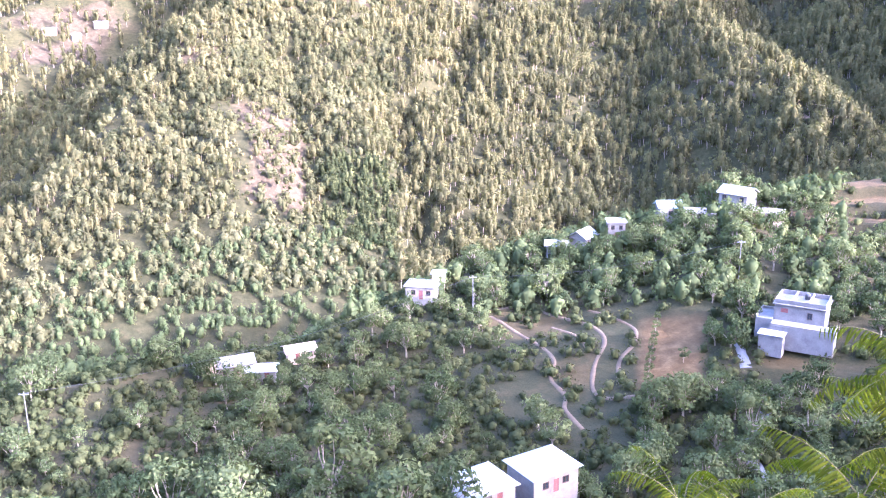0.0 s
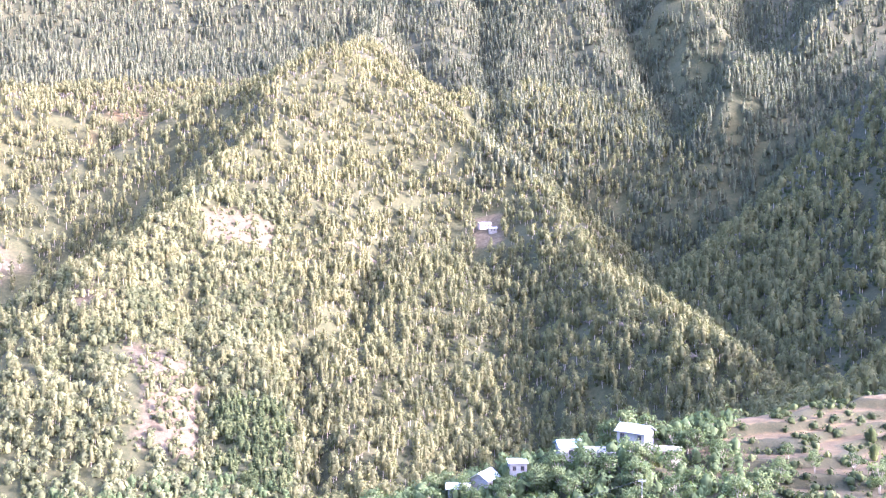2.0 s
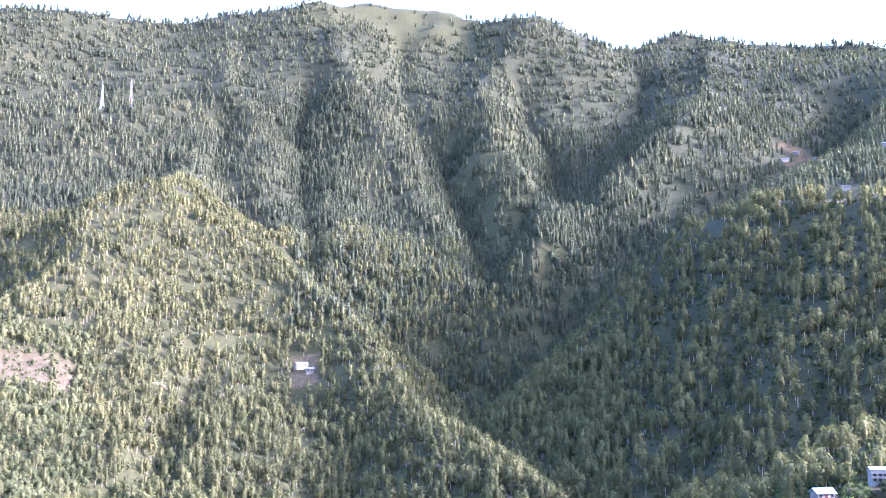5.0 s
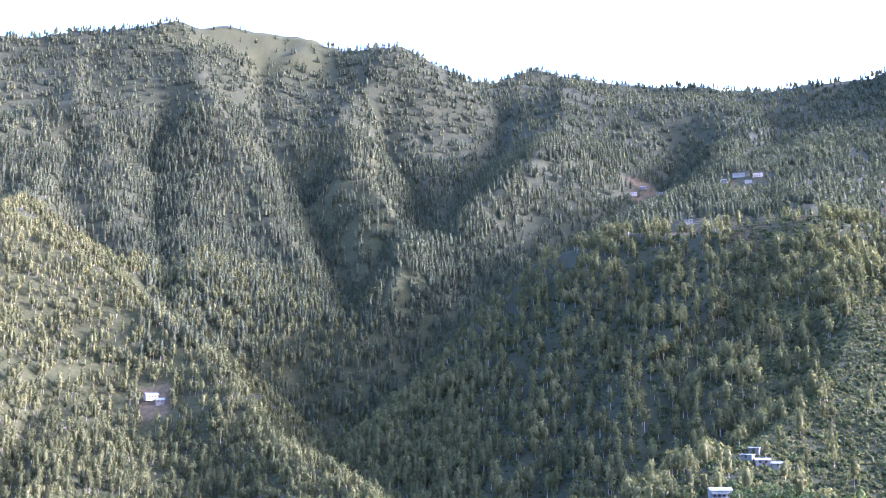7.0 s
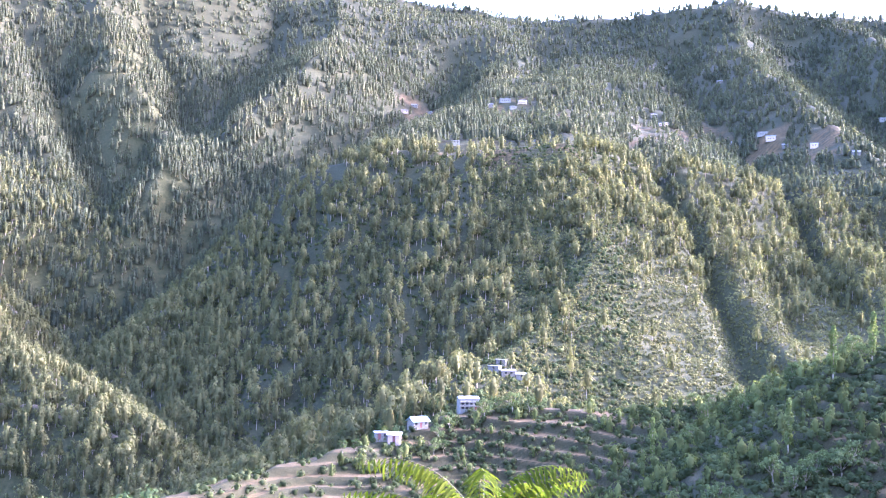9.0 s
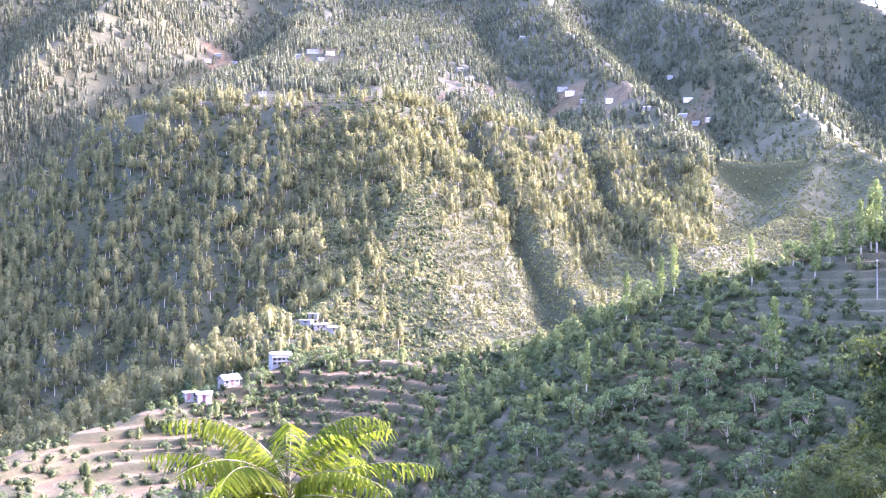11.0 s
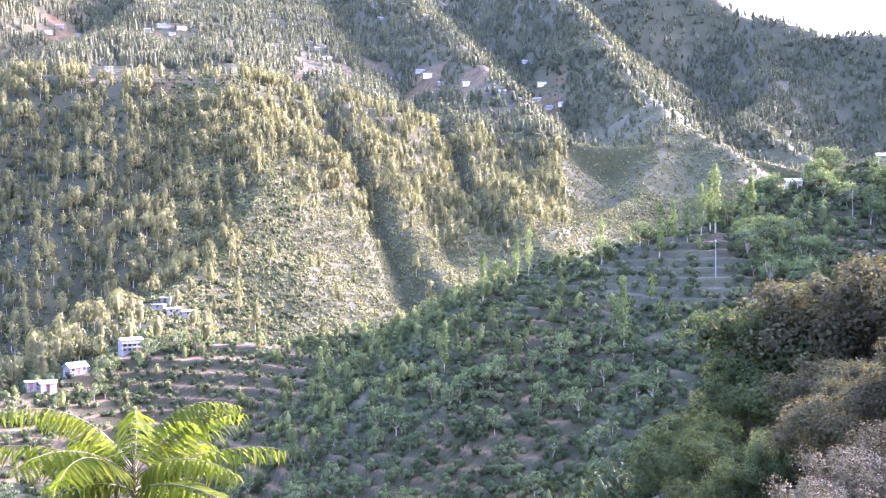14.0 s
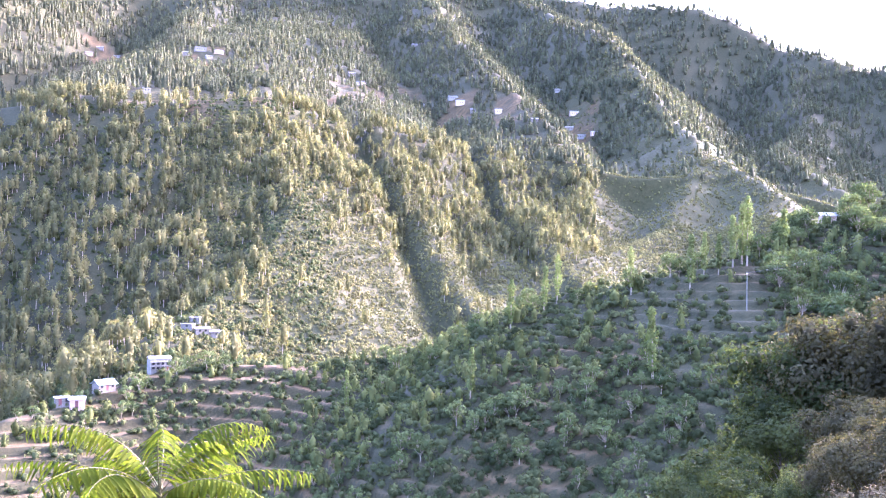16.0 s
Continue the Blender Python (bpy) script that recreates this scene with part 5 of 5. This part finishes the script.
def bush_thing(name, meshes, label, group):
    t = thing(name, label, "bush", group)
    part("stem", meshes[0], None, t)
    part("foliage", meshes[1], None, t)
    return t


BUSHES = [bush_thing("oak_bush", oak_bush(s, 1.9, 8000, 0.065, M_OAK, "oak_bush", 0.07, 30), "dense dark evergreen oak bush on the bank", "bank bushes") for s in (51, 52)]
FAR_BUSHES = [bush_thing("oak_bush", oak_bush(s, 2.8, 9000, 0.095, M_OAK, "oak_bush", 0.07, 36), "tall evergreen oak bush on the bank", "bank bushes") for s in (61, 62, 63)]
BROWN = [bush_thing("brown_bush", oak_bush(s, 2.6, 9500, 0.075, M_BROWN, "brown_bush", 0.07, 40), "brown-leaved bush on the bank", "brown bushes") for s in (65, 66)]
DRY = [bush_thing("dry_shrub", oak_bush(s, 1.2, 13000, 0.026, M_DRY, "dry_shrub", 0.02, 60), "dry grey-brown twiggy shrub on the bank", "dry shrubs") for s in (71, 72)]


def plant_to(kinds, bearing, dist, top, full):
    """Plants a bush so tall that its head stands at that height angle from the lookout."""
    z = spot(bearing, dist)[2]
    plant(kinds, bearing, dist, min(1.15, max(0.35, (EYE + dist * math.tan(radians(top)) - z) / full)))


for b, d, e in ((68.8, 21, -19), (70.5, 20, -17), (72.5, 17.5, -16.5), (75, 16, -15), (77.5, 15, -15), (74, 24, -11.5), (76.5, 21, -10.5), (80, 16, -12)):
    plant_to(BUSHES, b, d, e, 2.6)
for b, d, e in ((73.5, 34, -14.0), (75.4, 30, -11.5), (77.2, 31, -9.0), (79.0, 27, -7.2), (80.2, 29, -5.2), (81.4, 30, -3.6), (82.8, 31, -2.8), (77.8, 38, -8.3), (80.0, 38, -4.8), (75.5, 42, -11),
                (71.5, 44, -15), (81.8, 40, -3.2), (73.5, 52, -13)):
    plant_to(FAR_BUSHES, b, d, e, 3.9)
for b, d, e in ((82.2, 30, -2.0), (84.2, 28, -1.0), (86.2, 27, -0.2), (88.4, 26, 0.6), (82.8, 22, -6.5), (84.5, 20, -6.5), (87, 19, -5), (90.5, 22, 0.5)):
    plant_to(BROWN, b, d, e, 3.6)
for b, d, e in ((79.8, 15, -12.0), (77.2, 18, -11.5)):
    plant_to(BUSHES, b, d, e, 2.6)
for b, d, e in ((81.5, 15, -9.5), (83.6, 14, -8.0), (86.2, 13.5, -6.5), (89, 13, -5.5)):
    plant_to(BROWN, b, d, e, 3.6)
for b, d, e in ((84.0, 8.6, -10.6), (86.4, 9.2, -8.8), (88.8, 9.5, -8.0), (82.0, 7.8, -13.0)):
    plant_to(DRY, b, d, e, 1.75)


# ---------------------------------------------------------------- feathery plants close to the lookout
def leaflet():
    """One lance-shaped leaflet along +x, folded along its midrib and bent down, one metre long."""
    co, f = [], []
    for k, (t, wd) in enumerate(((0.0, 0.02), (0.12, 0.05), (0.32, 0.085), (0.6, 0.075), (0.84, 0.04), (1.0, 0.004))):
        z = -0.30 * t * t
        co += [(t, -wd, z + wd * 0.35), (t, 0, z), (t, wd, z + wd * 0.35)]
        if k:
            o = 3 * (k - 1)
            f += [(o, o + 3, o + 4), (o, o + 4, o + 1), (o + 1, o + 4, o + 5), (o + 1, o + 5, o + 2)]
    return mesh_of("leaflet", np.array(co), np.array(f), [M_FROND], flat=False)


def frond(seed, L):
    """A pinnate leaf along +x that rises and bows over: the mesh of its stalk and the poses of its paired, hanging leaflets."""
    r = np.random.default_rng(seed)
    pairs = 23
    bend = r.uniform(45, 95)
    s = np.linspace(0, 1, 14)
    th = np.radians(-bend * s ** 1.25)
    P = np.concatenate([[[0, 0, 0]], np.cumsum(np.stack([np.cos(th), 0.12 * np.sin(2 * s + r.uniform(-2, 2)), np.sin(th)], -1)[:-1] * L / 13, 0)])
    co, f = tube_along(P, 0.0032 * L / 0.6, 0.001)
    poses = []
    for i in range(pairs):
        u = 0.14 + 0.85 * i / (pairs - 1)
        c = Vector([float(np.interp(u, s, P[:, k])) for k in range(3)])
        down = math.radians(bend * u ** 1.25)
        ll = L * 0.2 * math.sin(math.pi * (0.2 + 0.7 * u)) ** 0.6 * r.uniform(0.88, 1.1)
        for side in (-1, 1):
            out = Euler((0, r.normal(0.5, 0.13), side * radians(r.uniform(62, 76) - 14 * u))).to_matrix().to_4x4()
            m = Matrix.Translation(c) @ Matrix.Rotation(down, 4, "Y") @ out @ Matrix.Rotation(side * r.normal(0.2, 0.15), 4, "X")
            poses.append(m @ Matrix.Diagonal((ll, ll * 0.85, ll, 1)))
    return mesh_of("frond_stalk", co, f, [M_STEM], flat=False), poses


def tube_along(P, r0, r1, sides=5):
    co, faces = [], []
    for i, p in enumerate(P):
        rad = r0 + (r1 - r0) * i / (len(P) - 1)
        for s in range(sides):
            a = 2 * math.pi * s / sides
            co.append((p[0], p[1] + rad * math.cos(a), p[2] + rad * math.sin(a)))
    for i in range(len(P) - 1):
        for s in range(sides):
            t = (s + 1) % sides
            a, b, c, d = i * sides + s, i * sides + t, (i + 1) * sides + t, (i + 1) * sides + s
            faces += [(a, b, c), (a, c, d)]
    return np.array(co), np.array(faces)


LEAFLET = leaflet()
FRONDS = [frond(80 + i, 0.66) for i in range(6)]


def feather_plant(bearing, dist, top, n, size, seed):
    """A slender stem from the bank with a rosette of fronds at its head, at that height angle."""
    r = np.random.default_rng(seed)
    b = radians(bearing)
    x, y, z = spot(bearing, dist)
    head = EYE + dist * math.tan(radians(top)) - z
    e = thing("feathery_sapling", "young sapling with bright green feathery leaves, seen against the valley", "sapling", "feathery saplings", pose(x, y, z))
    co, f = tube([(0, 0, -0.4), (0.05, 0.03, head * 0.5), (0.0, 0.0, head)], [0.035, 0.026, 0.014], 7)
    part("stem", mesh_of("sapling_stem", co, f, [M_STEM], flat=False), None, e)
    for i in range(n):
        a = 2 * math.pi * (i * 0.382 + r.uniform(-0.04, 0.04))
        up = 2 + 62 * (i / n) ** 0.8 + r.normal(0, 6)
        stalk, poses = FRONDS[int(r.integers(len(FRONDS)))]
        o = part("frond", stalk, None, e)
        o.matrix_local = Matrix.Translation((0, 0, head - 0.16 * (1 - i / n) * size)) @ Matrix.Rotation(a, 4, "Z") @ Matrix.Rotation(radians(-up), 4, "Y") @ Matrix.Rotation(r.normal(0, 0.2), 4, "X") @ Matrix.Scale(size * r.uniform(0.8, 1.1), 4)
        for m in poses:
            part("leaflet", LEAFLET, None, o).matrix_local = m
    return e


feather_plant(42.7, 5.0, -12.3, 24, 1.15, 1)
feather_plant(25.6, 5.2, -27.6, 10, 1.0, 2)
feather_plant(28.6, 5.6, -24.2, 10, 1.0, 3)
feather_plant(15.4, 5.2, -29.6, 10, 0.9, 4)
feather_plant(19.5, 6.0, -29.8, 10, 0.9, 5)
feather_plant(31.0, 5.0, -27.5, 10, 1.0, 6)
feather_plant(27.8, 5.4, -20.0, 12, 0.9, 7)
